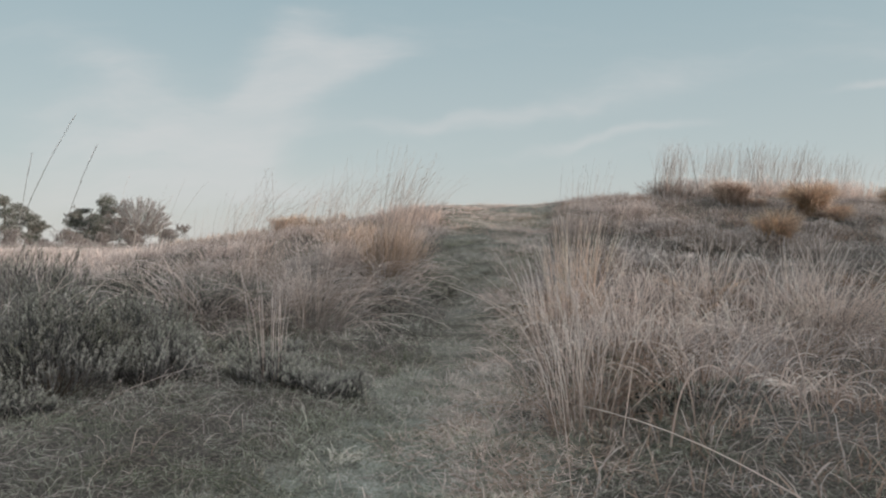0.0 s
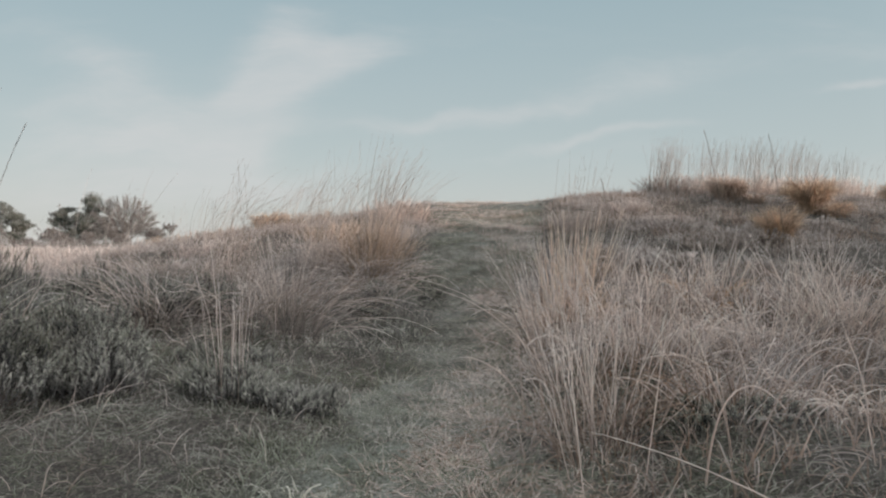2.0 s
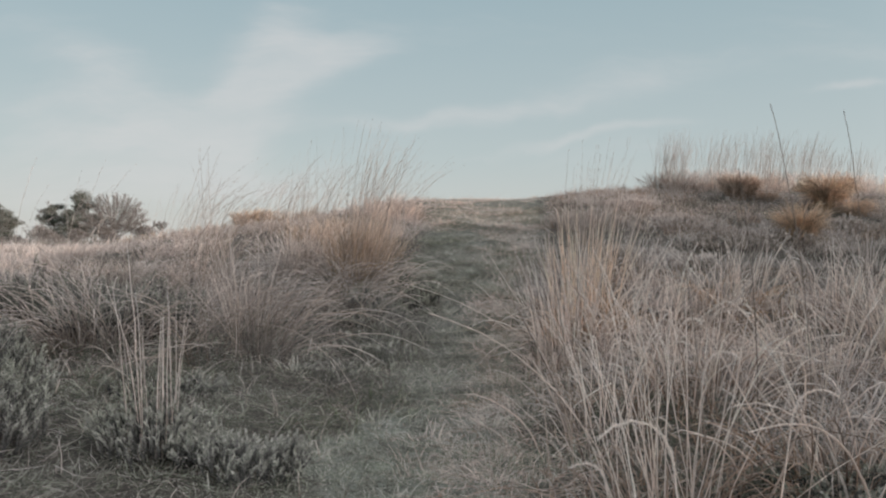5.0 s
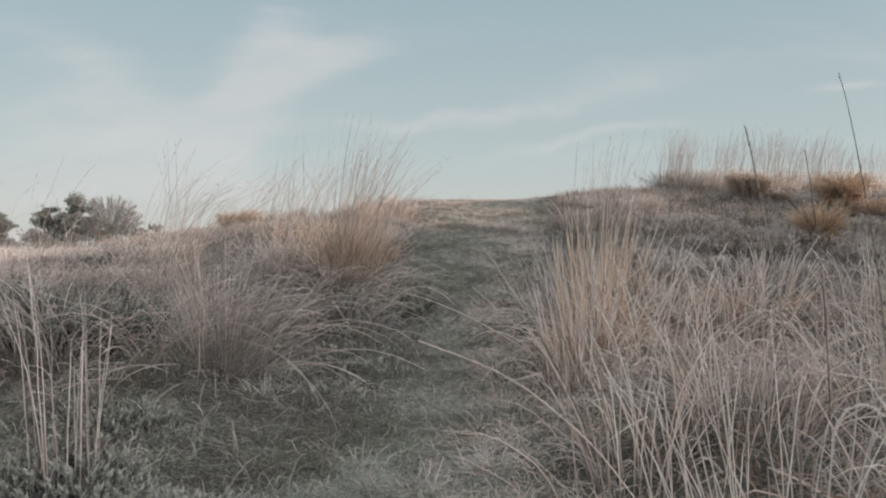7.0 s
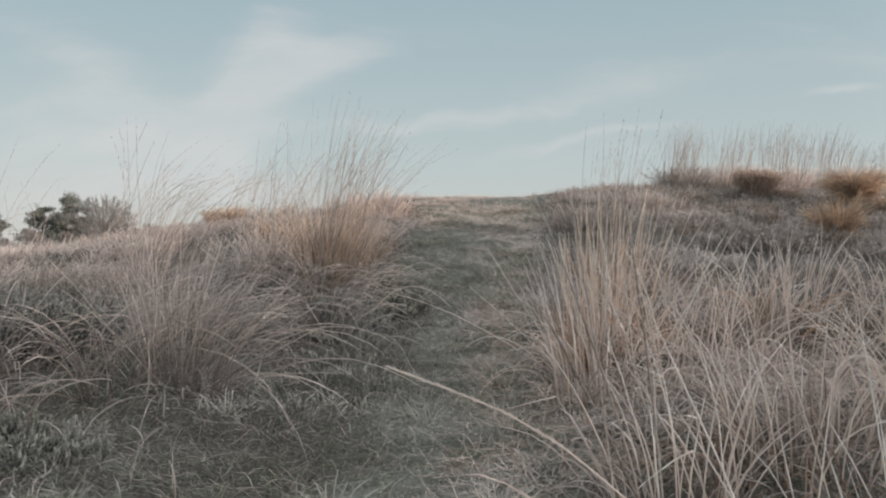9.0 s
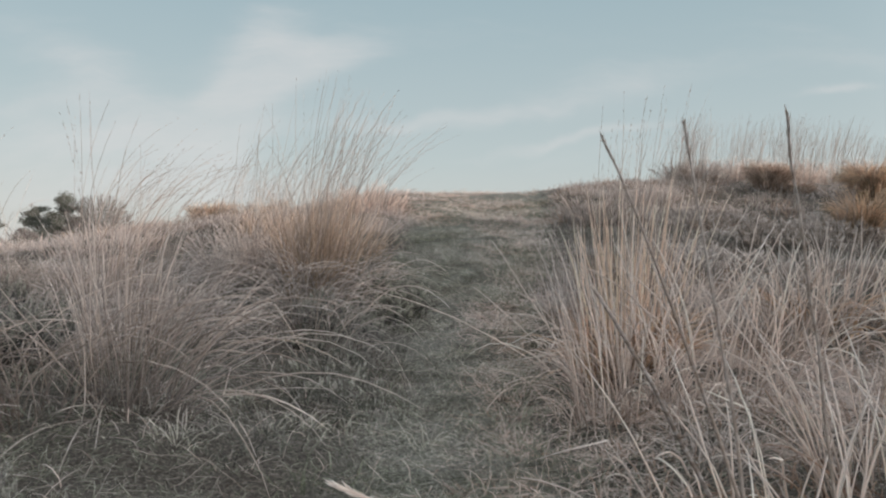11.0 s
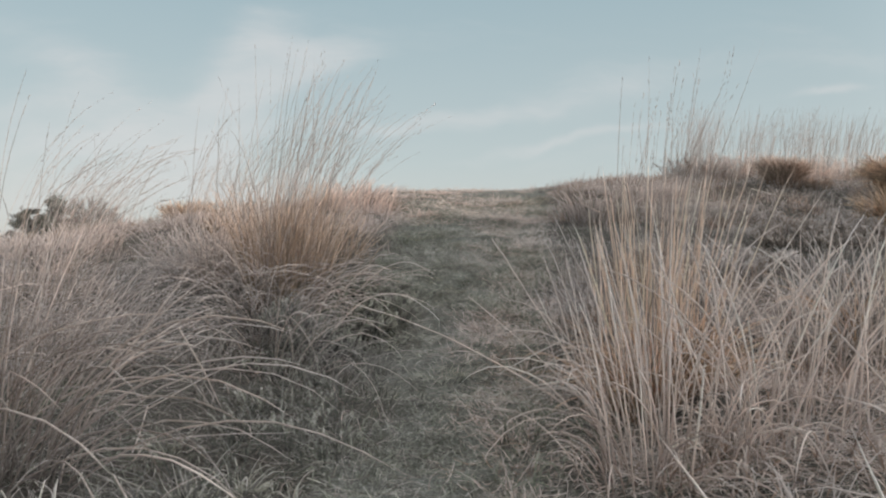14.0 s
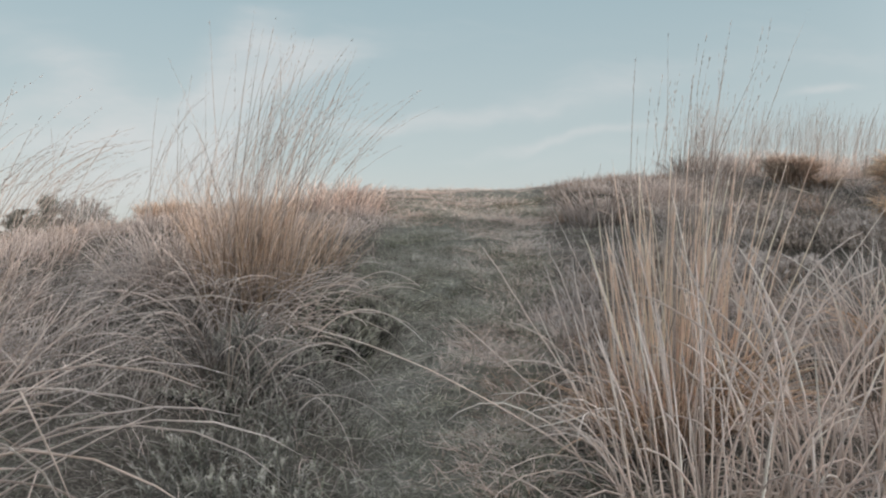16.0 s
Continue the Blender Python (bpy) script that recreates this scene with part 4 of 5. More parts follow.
# along the skyline
SKYLINE = [  # x, y, material, leaves, radius, leaf length, stems, stem length, words
    (3.35, 11.1, M_PINK, 260, 0.30, (0.2, 0.36), 190, (0.5, 0.92), "pale grass tussock with upright stems on the crest"),
    (4.0, 11.2, M_PALE, 220, 0.34, (0.2, 0.36), 140, (0.45, 0.85), "pale grass tussock on the crest"),
    (4.65, 11.3, M_PALE, 240, 0.40, (0.2, 0.36), 190, (0.45, 0.9), "pale grass tussock on the crest"),
    (5.95, 11.5, M_PALE, 240, 0.36, (0.2, 0.4), 90, (0.45, 0.75), "pale grass tussock on the crest"),
    (5.3, 11.4, M_PALE, 220, 0.40, (0.2, 0.4), 170, (0.5, 0.9), "pale grass tussock on the crest"),
    (6.6, 11.8, M_PALE, 240, 0.40, (0.2, 0.4), 30, (0.45, 0.7), "pale grass tussock on the crest"),
    (2.3, 9.6, M_PINK, 200, 0.30, (0.10, 0.22), 6, (0.25, 0.4), "dull frosted grass tussock on the slope"),
    (1.6, 8.6, M_PINK, 200, 0.25, (0.15, 0.32), 4, (0.4, 0.5), "frosted grass tussock on the slope"),
    (-1.55, 8.9, M_PINK, 200, 0.30, (0.08, 0.17), 34, (0.5, 0.8), "bleached grass tussock with tall stems on the crest"),
    (-1.0, 8.2, M_STRAW, 240, 0.30, (0.12, 0.24), 36, (0.6, 0.9), "bleached grass tussock with tall stems on the crest"),
    (-2.5, 9.2, M_PINK, 180, 0.30, (0.09, 0.18), 26, (0.5, 0.8), "frosted grass tussock with airy stems"),
    (-2.0, 7.6, M_PINK, 180, 0.30, (0.09, 0.2), 26, (0.5, 0.8), "frosted grass tussock with airy stems"),
    (-3.2, 8.0, M_PINK, 160, 0.32, (0.08, 0.17), 14, (0.5, 0.75), "frosted grass tussock on the open heath"),
    (-1.6, 10.2, M_STRAW, 260, 0.32, (0.12, 0.24), 24, (0.4, 0.6), "low golden grass tussock on the crest"),
    (-2.65, 10.3, M_STRAW, 240, 0.32, (0.10, 0.20), 20, (0.4, 0.6), "low golden grass tussock on the crest"),
    (-3.3, 10.2, M_STRAW, 220, 0.3, (0.1, 0.2), 8, (0.5, 0.7), "golden grass tussock on the crest"),
    (-0.35, 9.3, M_CREST, 300, 0.34, (0.15, 0.3), 0, (0.3, 0.5), "short golden grass tussock on the crest"),
    (-3.0, 6.4, M_ROSE, 200, 0.3, (0.08, 0.18), 6, (0.5, 0.8), "pale frosted grass tussock on the open heath"),
    (-4.2, 9.0, M_ROSE, 200, 0.34, (0.06, 0.14), 6, (0.5, 0.8), "pale frosted grass tussock on the open heath"),
]
for i, (x, y, mat, n, r, ln, ns, sl, words) in enumerate(SKYLINE):
    tussock(140 + i, x, y, words, mat, n, r, ln, 0.35, (0.2, 1.2), (0.005, 0.009), 0.0, 0.2, (ns, sl, 0.14, (0.0, 0.6), 0.1, 0.9) if ns and x > 0 else (ns, sl, 0.22, (0.2, 1.7), 0.1, 0.9) if ns else None, 0)



tussock(170, -2.06, 10.3, "rust-orange rounded grass tussock on the crest", M_TAN, 600, 0.17, (0.17, 0.30), 0.28, (0.4, 1.6), (0.005, 0.008), 0.0, 0.1, None, 100, M_ORANGE, power=1.4)


# ---- heather ----
def heather(seed, x, y, rx, ry, h, shoots, label, mat=None, leaf=0.011, name="heather_bush", category="heather", group="heather bushes"):
    """A cushion of upright leafy shoots on woody stems."""
    shoots = int(shoots * 0.6)
    rng = np.random.default_rng(seed)
    ob = root(name, x, y, label, category, group)
    z0 = float(ground_z(x, y))
    r, a = np.sqrt(rng.random(shoots)), rng.uniform(0, 2 * np.pi, shoots)
    px, py = rx * r * np.cos(a), ry * r * np.sin(a)
    gz = ground_z(x + px, y + py) - z0
    lump = 1 + 0.3 * hash_noise(x + px, y + py, 5.0, seed) + 0.25 * hash_noise(x + px, y + py, 13.0, seed + 1)
    pz = gz + h * (1 - 0.42 * r ** 3) * lump * rng.uniform(0.68, 1.16, shoots)
    tip = np.stack([px, py, pz], -1)
    ln = rng.uniform(0.06, 0.13, shoots) * min(1.0, h / 0.22 + 0.25)
    d = np.stack([0.5 * px / rx + rng.normal(0, 0.22, shoots), 0.5 * py / ry + rng.normal(0, 0.22, shoots), np.ones(shoots)], -1)
    d /= np.linalg.norm(d, axis=1)[:, None]
    foot = tip - d * ln[:, None]
    foot[:, 2] = np.maximum(foot[:, 2], gz + 0.005)
    # woody stems below
    m = shoots // 4
    start = np.stack([px[:m] * 0.45, py[:m] * 0.45, gz[:m] - 0.02], -1)
    midp = (start + foot[:m]) / 2 + rng.normal(0, 0.01, (m, 3))
    ang = rng.uniform(0, 6.3, m)
    part("woody_base", Tuft().ribbons(np.stack([start, midp, foot[:m]], 1), np.full(m, 0.004), sides_of(rng, ang), point=0.2).mesh("woody_base", M_BARK), ob, "dark woody stems", kind="stuff")
    t = Tuft()
    bend = (foot + tip) / 2 + rng.normal(0, 0.006, (shoots, 3))
    t.ribbons(np.stack([foot, bend, tip], 1), np.full(shoots, 0.0032), sides_of(rng, a), point=0.3)
    each = 20
    f = np.tile(np.linspace(0.3, 1.0, each), (shoots, 1))
    p = (foot[:, None] * (1 - f[..., None]) + tip[:, None] * f[..., None]).reshape(-1, 3)
    dd = np.repeat(d, each, 0)
    out = np.cross(dd, rng.normal(size=(len(p), 3)))
    out /= np.linalg.norm(out, axis=1)[:, None]
    way = dd * 0.75 + out * 0.7
    ll = leaf * rng.uniform(0.6, 1.3, len(p))[:, None] * (0.7 + 0.5 * f.reshape(-1, 1))
    s = np.cross(dd, out)
    # v carries the painted inner shade: leaves darken towards the foot of each shoot
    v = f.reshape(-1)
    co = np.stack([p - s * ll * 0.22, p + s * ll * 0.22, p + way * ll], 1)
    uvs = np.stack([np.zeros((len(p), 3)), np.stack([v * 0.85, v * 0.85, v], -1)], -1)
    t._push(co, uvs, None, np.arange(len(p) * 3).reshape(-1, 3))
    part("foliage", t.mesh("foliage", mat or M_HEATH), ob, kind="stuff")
    return ob


DARK = "dark green heather bush with frosted shoot tips"
HEATHS = [  # x, y, rx, ry, height, shoots, label
    (-1.36, 2.80, 0.34, 0.28, 0.23, 1900, DARK + " beside the turf"),
    (-1.68, 2.68, 0.28, 0.24, 0.20, 1300, DARK + " beside the turf"),
    (-1.46, 2.42, 0.24, 0.14, 0.12, 700, "low dark frosted heather at the edge of the turf"),
    (-1.13, 3.14, 0.22, 0.22, 0.22, 1300, DARK),
    (-1.75, 3.25, 0.36, 0.30, 0.20, 1300, DARK),
    (-1.02, 2.98, 0.18, 0.16, 0.17, 800, "low dark frosted heather at the edge of the turf"),
    (-0.62, 3.08, 0.17, 0.16, 0.10, 560, "low spreading frosted heather beside the path"),
    (-0.40, 3.02, 0.18, 0.14, 0.10, 480, "low spreading frosted heather beside the path"),
    (0.80, 2.62, 0.30, 0.18, 0.06, 360, "low dark frosted heather among the bank grass"),
    (-1.42, 4.80, 0.42, 0.28, 0.26, 1500, DARK + " behind pale grass"),
    (-1.85, 4.1, 0.36, 0.28, 0.26, 1000, DARK),
    (-2.3, 4.4, 0.45, 0.35, 0.36, 1300, DARK),
    (-1.9, 5.0, 0.40, 0.30, 0.27, 1000, DARK + " among arching grass"),
    (-3.0, 5.2, 0.55, 0.40, 0.36, 1000, DARK + " on the open heath"),
    (-0.30, 5.35, 0.22, 0.18, 0.06, 300, "low frosted heather on the edge of the path"),
    # three dark mounds added to stand in for shadow among the edge tufts
    (-0.24, 5.66, 0.20, 0.18, 0.16, 700, "low dark heather added for the shade at the foot of the golden tussock"),
    (-0.10, 6.05, 0.17, 0.20, 0.16, 650, "low dark heather added for the shade along the path edge"),
    (0.02, 6.42, 0.14, 0.18, 0.11, 420, "low dark heather added for the shade along the path edge"),
    (-0.21, 4.90, 0.20, 0.14, 0.07, 110, "low frosted heather sprigs in the turf"),
    (-0.78, 3.66, 0.22, 0.15, 0.08, 240, "low dark frosted heather in the turf"),
    # added dark heather, standing in for the shadow at the big bush's base
    (-1.32, 2.50, 0.20, 0.12, 0.10, 500, "low dark frosted heather at the edge of the turf"),
    (1.9, 7.2, 0.5, 0.35, 0.12, 700, "low dark frosted heather on the slope"),
    (3.0, 7.8, 0.6, 0.4, 0.12, 700, "low dark frosted heather on the slope"),
    (2.6, 8.9, 0.6, 0.4, 0.12, 700, "low dark frosted heather on the slope"),
    (4.0, 8.6, 0.6, 0.4, 0.13, 700, "low dark frosted heather on the slope"),
]
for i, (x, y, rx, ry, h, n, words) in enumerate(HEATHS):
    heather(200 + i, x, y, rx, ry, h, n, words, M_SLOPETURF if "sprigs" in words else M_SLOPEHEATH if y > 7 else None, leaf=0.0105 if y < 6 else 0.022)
CUSHION = "brown rounded cushion of short dead grass on the crest"
tussock(230, 3.93, 10.3, CUSHION, M_BROWNHEATH, 1500, 0.13, (0.20, 0.36), 0.14, (0.3, 1.7), (0.005, 0.009), 0.0, 0.05, None, 0, None, power=1.2)
tussock(231, 4.22, 10.25, "low brown cushion of dead grass on the crest", M_BROWNHEATH, 400, 0.10, (0.10, 0.18), 0.3, (1.0, 2.4), (0.005, 0.009), 0.0, 0.05, None, 120, M_ORANGE, power=1.2)
KNOLL = "golden-brown grass tussock with drooping leaves on the knoll"
tussock(136, 4.70, 9.70, KNOLL, M_TAN, 1200, 0.10, (0.30, 0.54), 0.10, (0.6, 2.3), (0.005, 0.008), 0.0, 0.05, (10, (0.5, 0.7), 0.15, (0.1, 0.5), 0.1, 0.8), 60, M_TAN, power=1.3)
tussock(137, 3.48, 7.90, "straw-gold grass tussock on the slope of the knoll", M_TAN, 460, 0.10, (0.26, 0.46), 0.12, (0.4, 2.0), (0.004, 0.007), 0.0, 0.1, None, 60, M_ORANGE, power=1.4)
tussock(138, 4.88, 9.45, "small tan-brown grass tussock on the knoll", M_TAN, 300, 0.12, (0.16, 0.28), 0.35, (1.0, 2.6), (0.005, 0.008), 0.0, 0.1, None, 120, M_ORANGE, power=1.4)
tussock(239, 6.40, 10.5, KNOLL, M_TAN, 600, 0.12, (0.24, 0.40), 0.30, (1.0, 2.6), (0.005, 0.008), 0.0, 0.05, None, 120, M_ORANGE, power=1.3)


# ---- single stems close to the path ----
def stem(seed, foot, tip, bow, radius, label, mat, head=0.4):
    """One stem from foot to tip, bowed sideways, with a rough seed head."""
    rng = np.random.default_rng(seed)
    x, y = foot
    ob = root("wild_grass", x, y, label, "grass stem", "single stems")
    z0 = float(ground_z(x, y))
    a, b = np.array([0, 0, -0.02]), np.array([tip[0] - x, tip[1] - y, tip[2] - z0])
    s = np.linspace(0, 1, 22)[:, None]
    line = a * (1 - s) + b * s + np.array(bow) * 4 * s * (1 - s) + rng.normal(0, 0.0012, (22, 3)).cumsum(0) * s
    t = Tuft().tube(line, radius * (1 - 0.55 * s[:, 0]), 6)
    part("stem", t.mesh("stem", mat), ob)
    if head:
        h = Tuft()
        seeds_into(h, rng, line[None], head, 420, (0.004, 0.009), 0.0014, 0.16)
        part("seed_head", h.mesh("seed_head", mat), ob, "narrow rough seed head", kind="stuff")
    return ob


TALL = "tall dark frosted grass stem with narrow seed head"
stem(301, (0.40, 2.98), (0.236, 3.005, 0.633), (0.03, 0, 0.0), 0.0021, TALL, M_DARKSTALK)
stem(317, (0.43, 2.94), (0.205, 2.99, 0.502), (0.03, 0, 0.0), 0.0030, "thick frosted grass stem leaning on the bank", M_DIM, 0.25)
stem(302, (0.32, 2.86), (0.254, 2.887, 0.628), (0.01, 0, 0.0), 0.0018, TALL, M_DARKSTALK)
stem(303, (0.38, 2.90), (0.315, 2.87, 0.63), (0.01, 0, 0.0), 0.0018, TALL, M_DARKSTALK)
stem(304, (0.60, 2.68), (0.512, 2.69, 0.754), (0.02, 0, 0.0), 0.0019, TALL, M_DARKSTALK)
stem(305, (1.20, 3.42), (1.068, 3.423, 1.01), (0.03, 0, 0.0), 0.0019, TALL, M_DARKSTALK)
stem(315, (1.50, 3.62), (1.419, 3.623, 1.035), (0.02, 0, 0.0), 0.0019, TALL, M_DARKSTALK)
stem(316, (0.98, 3.30), (0.919, 3.30, 0.815), (0.02, 0, 0.0), 0.0018, TALL, M_DARKSTALK)
stem(306, (0.45, 2.62), (0.047, 2.65, 0.445), (0.04, 0, 0.08), 0.0014, "long frosted grass stem arching over the path", M_PALE, 0.3)
stem(307, (0.84, 1.48), (0.41, 2.40, 0.13), (0.0, 0, 0.05), 0.0021, "long pale frosted stem leaning across the bank", M_PALE, 0.0)
stem(308, (0.68, 4.85), (-0.06, 5.0, 0.41), (0.0, 0, 0.045), 0.0024, "long frosted grass stem arching over the path", M_PALE, 0.3)
stem(309, (0.70, 4.8), (0.288, 4.97, 0.406), (0.0, 0, 0.01), 0.0022, "long frosted grass stem leaning over the path", M_PALE, 0.25)
stem(312, (0.69, 4.85), (0.345, 5.0, 0.563), (0.0, 0, 0.01), 0.0022, "long frosted grass stem leaning over the path", M_PALE, 0.25)
stem(310, (0.72, 4.52), (0.888, 4.44, 0.58), (-0.04, 0, 0.09), 0.0024, "bleached stem with a nodding seed head on the bank", M_PALE, 0.4)
stem(313, (0.78, 4.52), (0.95, 4.5, 0.52), (-0.05, 0, 0.09), 0.0023, "bleached stem with a nodding seed head on the bank", M_PALE, 0.4)
stem(314, (0.84, 4.5), (1.02, 4.45, 0.40), (-0.04, 0, 0.10), 0.0024, "bleached stem with a nodding seed head on the bank", M_PALE, 0.3)
stem(311, (0.70, 2.2), (0.95, 2.25, 0.34), (0.0, 0, 0.10), 0.0024, "bleached bent grass stem on the bank", M_ROSE, 0.2)


ARCH = "long frosted grass stem arching out over the path"
stem(331, (-0.24, 5.70), (0.22, 5.52, 0.30), (0.0, 0, 0.17), 0.0024, ARCH, M_PALE, 0.3)
stem(332, (-0.18, 6.02), (0.22, 5.90, 0.44), (0.0, 0, 0.14), 0.0024, ARCH, M_PALE, 0.3)
stem(333, (-0.22, 5.86), (0.06, 5.62, 0.46), (0.0, 0, 0.12), 0.0022, ARCH, M_PALE, 0.3)
stem(334, (-0.95, 4.62), (-0.45, 4.55, 0.38), (0.03, 0, 0.16), 0.0028, "thick frosted grass stem arching over the bank", M_DIM, 0.45)
THIN = "tall thin grass stem leaning over the heather"
stem(341, (-1.58, 2.95), (-1.301, 2.95, 1.07), (-0.075, 0, 0.02), 0.0016, THIN, M_STALK, 0.3)
stem(342, (-1.46, 2.95), (-1.209, 2.95, 0.953), (-0.04, 0, 0.0), 0.0015, THIN, M_STALK, 0.3)
stem(343, (-1.58, 3.0), (-1.49, 3.0, 0.925), (-0.02, 0, 0.0), 0.0014, THIN, M_STALK, 0.3)
FALLEN = "thin pale stem fallen against the heather"
stem(351, (-1.10, 2.50), (-0.70, 2.60, 0.22), (0.0, 0, 0.025), 0.0011, FALLEN, M_DIM, 0.0)
stem(352, (-0.82, 2.50), (-0.69, 2.52, 0.27), (-0.03, 0, 0.0), 0.0010, FALLEN, M_DIM, 0.0)
stem(353, (-1.0, 2.9), (-0.82, 2.85, 0.42), (-0.03, 0, 0.0), 0.0014, FALLEN, M_DIM, 0.0)
stem(354, (-0.88, 2.42), (-0.87, 2.40, 0.11), (0.03, 0, 0.03), 0.0014, FALLEN, M_DIM, 0.0)
BROAD = "broad frosted grass leaf bent over on the bank"
stem(323, (0.62, 2.2), (0.80, 2.22, 0.22), (-0.03, 0, 0.12), 0.0028, BROAD, M_ROSE, 0.0)
stem(324, (0.74, 2.35), (0.52, 2.3, 0.30), (0.04, 0, 0.10), 0.0027, BROAD, M_ROSE, 0.0)
stem(325, (0.58, 2.5), (0.66, 2.46, 0.40), (0.05, 0, 0.05), 0.0026, BROAD, M_ROSE, 0.0)
stem(326, (0.95, 2.5), (1.18, 2.5, 0.32), (0.0, 0, 0.10), 0.0027, BROAD, M_ROSE, 0.0)


def nodding(seed, foot, height, bearing, lean, curl, radius, label, mat):
    """A stem that rises and then hooks over, its bent end furred with frost."""
    rng = np.random.default_rng(seed)
    x, y = foot
    ob = root("wild_grass", x, y, label, "grass stem", "single stems")
    s = np.linspace(0, 1, 26)
    th = lean + (curl - lean) * smoothstep(s, 0.74, 1.0)
    step = height * 1.12 / 25
    d = np.stack([np.sin(th) * math.cos(bearing), np.sin(th) * math.sin(bearing), np.cos(th)], -1) * step
    line = np.concatenate([[[0, 0, -0.02]], np.cumsum(d[:-1], 0) + (0, 0, -0.02)])
    part("stem", Tuft().tube(line, radius * (1 - 0.4 * s), 6).mesh("stem", mat), ob)
    fur = Tuft()
    seeds_into(fur, rng, line[None], 0.26, 420, (0.003, 0.006), 0.0012, 0.5)
    part("seed_head", fur.mesh("seed_head", mat), ob, "hooked seed head furred with frost", kind="stuff")
    return ob


FUR = "pale grass stem with a hooked frost-furred head on the bank"
for seed, foot, high, bearing, lean, curl in (
        (361, (0.33, 1.98), 0.43, 3.1, 0.10, 2.4), (362, (0.50, 2.24), 0.38, 0.1, 0.14, 2.2), (363, (0.36, 2.30), 0.28, 3.3, 0.25, 2.0),
        (365, (0.46, 2.42), 0.40, 0.3, 0.10, 2.3), (366, (0.72, 2.55), 0.36, 0.0, 0.15, 2.1), (368, (0.62, 3.05), 0.40, 0.2, 0.14, 2.1)):
    nodding(seed, foot, high, bearing, lean, curl, 0.0013, FUR, M_PALE)


# ---- distant trees ----
def clump(t, rng, centre, size, n, leaf):
    v = rng.normal(size=(n, 3))
    v /= np.linalg.norm(v, axis=1)[:, None]
    p = np.array(centre) + v * (rng.random(n) ** 0.4)[:, None] * np.array(size)
    d = v * 0.5 + rng.normal(0, 0.6, (n, 3)) + (0, 0, 0.3)
    d /= np.linalg.norm(d, axis=1)[:, None]
    s = np.cross(d, rng.normal(size=(n, 3)))
    s /= np.linalg.norm(s, axis=1)[:, None]
    ln = leaf * rng.uniform(0.6, 1.4, n)
    pts = np.stack([p, p + d * ln[:, None]], 1)
    t.ribbons(pts, ln * 0.5, s)


def pine(seed, x, y, h, spread, label, low=0.35):
    rng = np.random.default_rng(seed)
    ob = root("pine_tree", x, y, label, "tree", "distant trees")
    w, c = Tuft(), Tuft()
    zs = np.linspace(-0.3, h * 0.93, 9)
    trunk = np.stack([0.12 * np.sin(zs * 0.6 + seed), 0.1 * np.cos(zs * 0.5), zs], -1)
    w.tube(trunk, np.linspace(0.2, 0.05, 9) * h / 8, 7)
    for i in range(17):
        f = low + (1 - low) * (i / 16) ** 0.9
        p = trunk[0] + (trunk[-1] - trunk[0]) * f
        a = rng.uniform(0, 6.3)
        reach = spread * (1.05 - f) ** 0.45 * rng.uniform(0.45, 1.1)
        end = p + np.array([math.cos(a) * reach, math.sin(a) * reach, reach * rng.uniform(0.1, 0.55)])
        mid = (p + end) / 2 + (0, 0, -0.05 * reach)
        w.tube([p, mid, end], [0.06, 0.045, 0.02], 5)
        for j in range(3):
            q = p + (end - p) * (0.55 + 0.22 * j)
            clump(c, rng, q + rng.normal(0, 0.2, 3), np.array((1.0 * h / 8, 1.0 * h / 8, 0.5 * h / 8)) * rng.uniform(0.7, 1.25), 170, 0.24)
    clump(c, rng, trunk[-1], (0.7 * h / 8, 0.7 * h / 8, 0.5 * h / 8), 220, 0.26)
    part("trunk", w.mesh("trunk", M_BARK), ob)
    part("crown", c.mesh("crown", M_NEEDLE), ob, "dark green needle clumps paled for distance haze")
    return ob


def bare_tree(seed, x, y, h, label, fan=0.55, stems=1, name="bare_tree", top=6, first=0.40, shrink=(0.55, 0.8), fork=0.65):
    rng = np.random.default_rng(seed)
    ob = root(name, x, y, label, "tree", "distant trees")
    w, c = Tuft(), Tuft()
    twigs = []

    def grow(p, d, ln, rad, depth):
        q = p + d * ln
        m = (p + q) / 2 + rng.normal(0, 0.04 * ln, 3)
        if depth < 3:
            w.tube([p, m, q], [rad, rad * 0.85, rad * 0.65], 5)
        else:
            twigs.append((p, m, q, rad * 2))
        if depth >= top:
            return
        for _ in range(4 if depth == 0 else 3):
            e = d + rng.normal(0, fan, 3) + (0, 0, 0.12)
            e /= np.linalg.norm(e)
            grow(p + (q - p) * rng.uniform(fork, 1.0), e, ln * rng.uniform(*shrink), rad * 0.58, depth + 1)

    for i in range(stems):
        d = np.array([rng.normal(0, 0.12 * (stems > 1) + 0.03), rng.normal(0, 0.1), 1.0])
        grow(np.array([rng.normal(0, 0.25 * (stems > 1)), 0, -0.2]), d / np.linalg.norm(d), h * first, 0.13 * h / 7, 0)
    pts = np.array([[a, b, q] for a, b, q, _ in twigs])
    n = len(pts)
    c.ribbons(pts, np.array([max(0.06 if top > 6 else 0.095, r) for *_, r in twigs]), sides_of(rng, np.zeros(n), 1.5), point=0.4)
    part("trunk", w.mesh("trunk", M_TWIG), ob)
    part("twig_haze", c.mesh("twig_haze", M_TWIG), ob, "fine bare brown twigs", kind="stuff")
    return ob


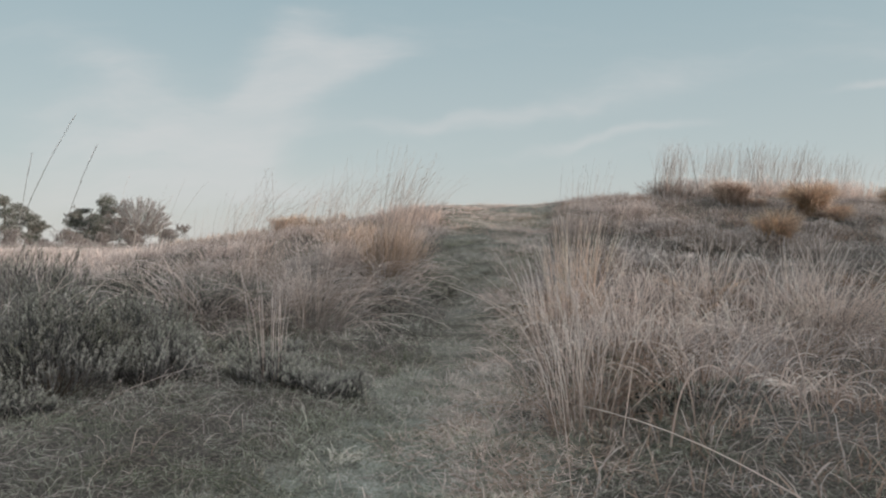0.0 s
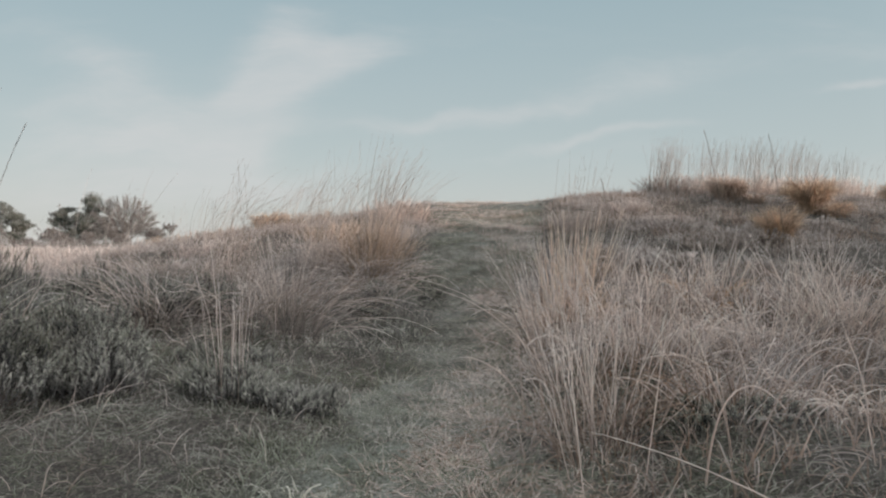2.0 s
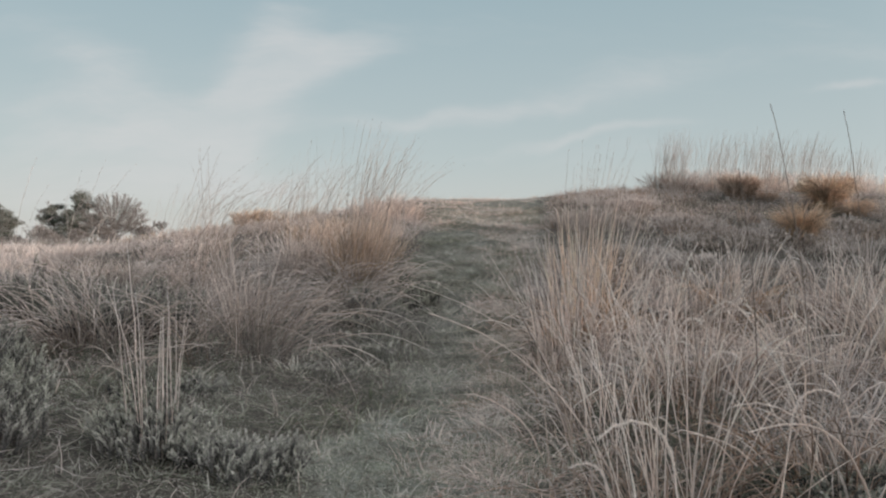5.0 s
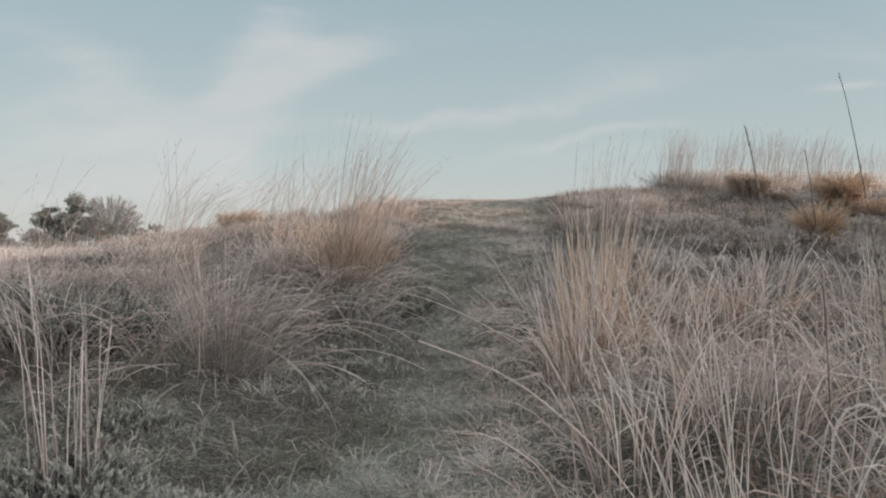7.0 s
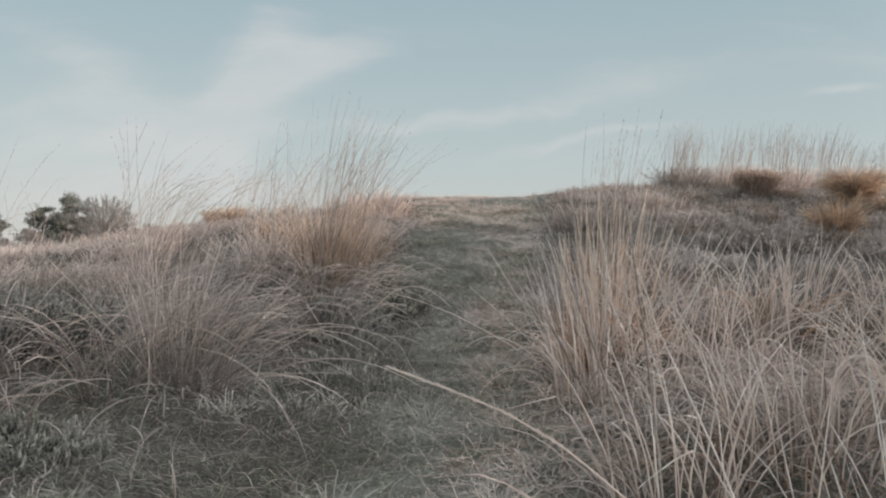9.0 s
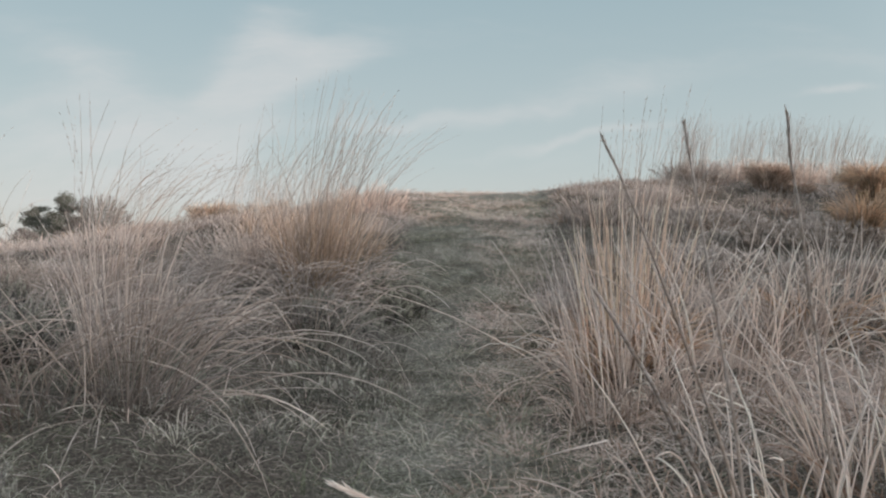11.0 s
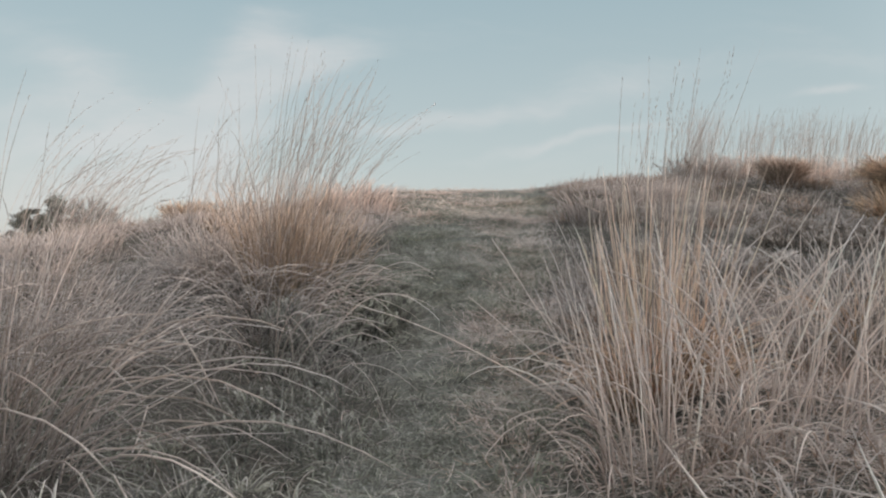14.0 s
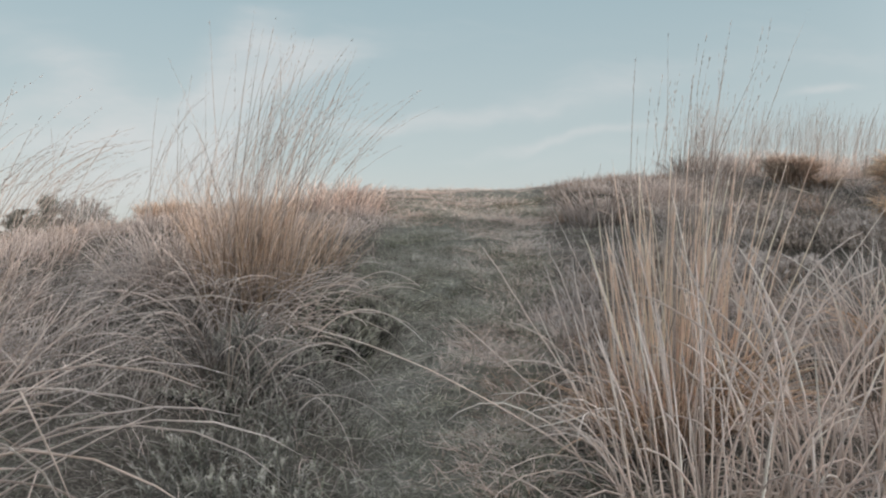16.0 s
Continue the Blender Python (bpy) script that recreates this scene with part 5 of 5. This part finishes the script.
field("far_scrub", 33, 9000, (-78.0, -36.0), (106.0, 114.0), M_TWIG, (0.7, 2.2), (0.05, 0.11), 0.3,
      "low bare brown scrub under the trees", lambda x, y: 0.35 + 0.65 * patchy(x, y, 0.15, 71, -0.3, 0.4), k=2, droop=(0.0, 0.6), clump=1.2)
pine(401, -69.8, 118, 9.4, 5.0, "dark green pine tree at the edge of the heath", 0.3)
pine(405, -66.5, 119, 6.6, 3.6, "dark green pine tree among scrub", 0.2)
pine(402, -59.8, 122, 7.3, 4.0, "dark green pine tree at the edge of the heath", 0.2)
pine(403, -55.0, 120, 9.0, 4.4, "spreading dark green pine tree beside a bare tree", 0.25)
pine(404, -53.6, 117, 5.2, 3.2, "low dark green pine tree among scrub", 0.15)


def round_tree(seed, x, y, h, spread, label):
    """Bare limbs fanning out of a short trunk to a round crown."""
    rng = np.random.default_rng(seed)
    ob = root("bare_tree", x, y, label, "tree", "distant trees")
    w, c = Tuft(), Tuft()
    w.tube([(0, 0, -0.3), (0.05, 0, h * 0.12), (0, 0.05, h * 0.24)], [0.22, 0.18, 0.15], 7)
    twigs = []
    for i in range(170):
        a, up = rng.uniform(0, 6.283), rng.uniform(-0.45, 1.0)
        out = math.sqrt(1 - up * up) * rng.uniform(0.82, 1.06)
        tip = np.array([math.cos(a) * out * spread, math.sin(a) * out * spread, h * (0.54 + 0.44 * up * rng.uniform(0.9, 1.04))])
        foot = np.array([0, 0, h * rng.uniform(0.14, 0.48)])
        bend = foot * 0.5 + tip * 0.5 + np.array([0, 0, -0.05 * h * out]) + rng.normal(0, 0.12, 3)
        s = np.linspace(0, 1, 7)[:, None]
        limb = foot * (1 - s) ** 2 + 2 * bend * s * (1 - s) + tip * s ** 2
        w.tube(limb, np.linspace(0.07, 0.02, 7) if i < 12 else np.linspace(0.03, 0.008, 7), 4)
        for j in range(70):
            f = rng.uniform(0.3, 1.0) ** 0.7
            k = min(5, int(f * 6))
            p = limb[k] + (limb[k + 1] - limb[k]) * (f * 6 - k)
            d = limb[k + 1] - limb[k]
            d = d / np.linalg.norm(d) + rng.normal(0, 0.75, 3) + (0, 0, 0.1)
            q = p + d / np.linalg.norm(d) * h * rng.uniform(0.04, 0.10)
            twigs.append((p, (p + q) / 2 + rng.normal(0, 0.03, 3), q))
    n = len(twigs)
    c.ribbons(np.array(twigs), np.full(n, 0.042), sides_of(rng, np.zeros(n), 1.5), point=0.3)
    part("trunk", w.mesh("trunk", M_TWIG), ob)
    part("twig_haze", c.mesh("twig_haze", M_TWIG), ob, "fine bare brown twigs", kind="stuff")
    return ob


round_tree(411, -48.9, 119, 9.0, 5.1, "round-crowned bare deciduous tree beside pines")
bare_tree(412, -63.2, 128, 7.4, "thin bare birch tree behind pines", 0.3)
bare_tree(419, -61.0, 126, 6.6, "thin bare birch tree behind pines", 0.3)
bare_tree(413, -44.6, 120, 4.0, "small bare shrub at the edge of the trees", 0.5, 3, "bare_shrub")
bare_tree(417, -43.8, 126, 5.0, "thin bare birch beyond the heath", 0.25)
bare_tree(418, 60.0, 100, 7.4, "brown bare shrub beyond the dune", 0.5, 3, "bare_shrub")
for i in range(9):
    bare_tree(430 + i, -71.0 + 3.1 * i, 114 + 2.5 * math.sin(i * 2.1), 3.5 + 0.9 * math.sin(i * 3.7), "bare brown shrub under the trees", 0.6, 5, "bare_shrub", 5)
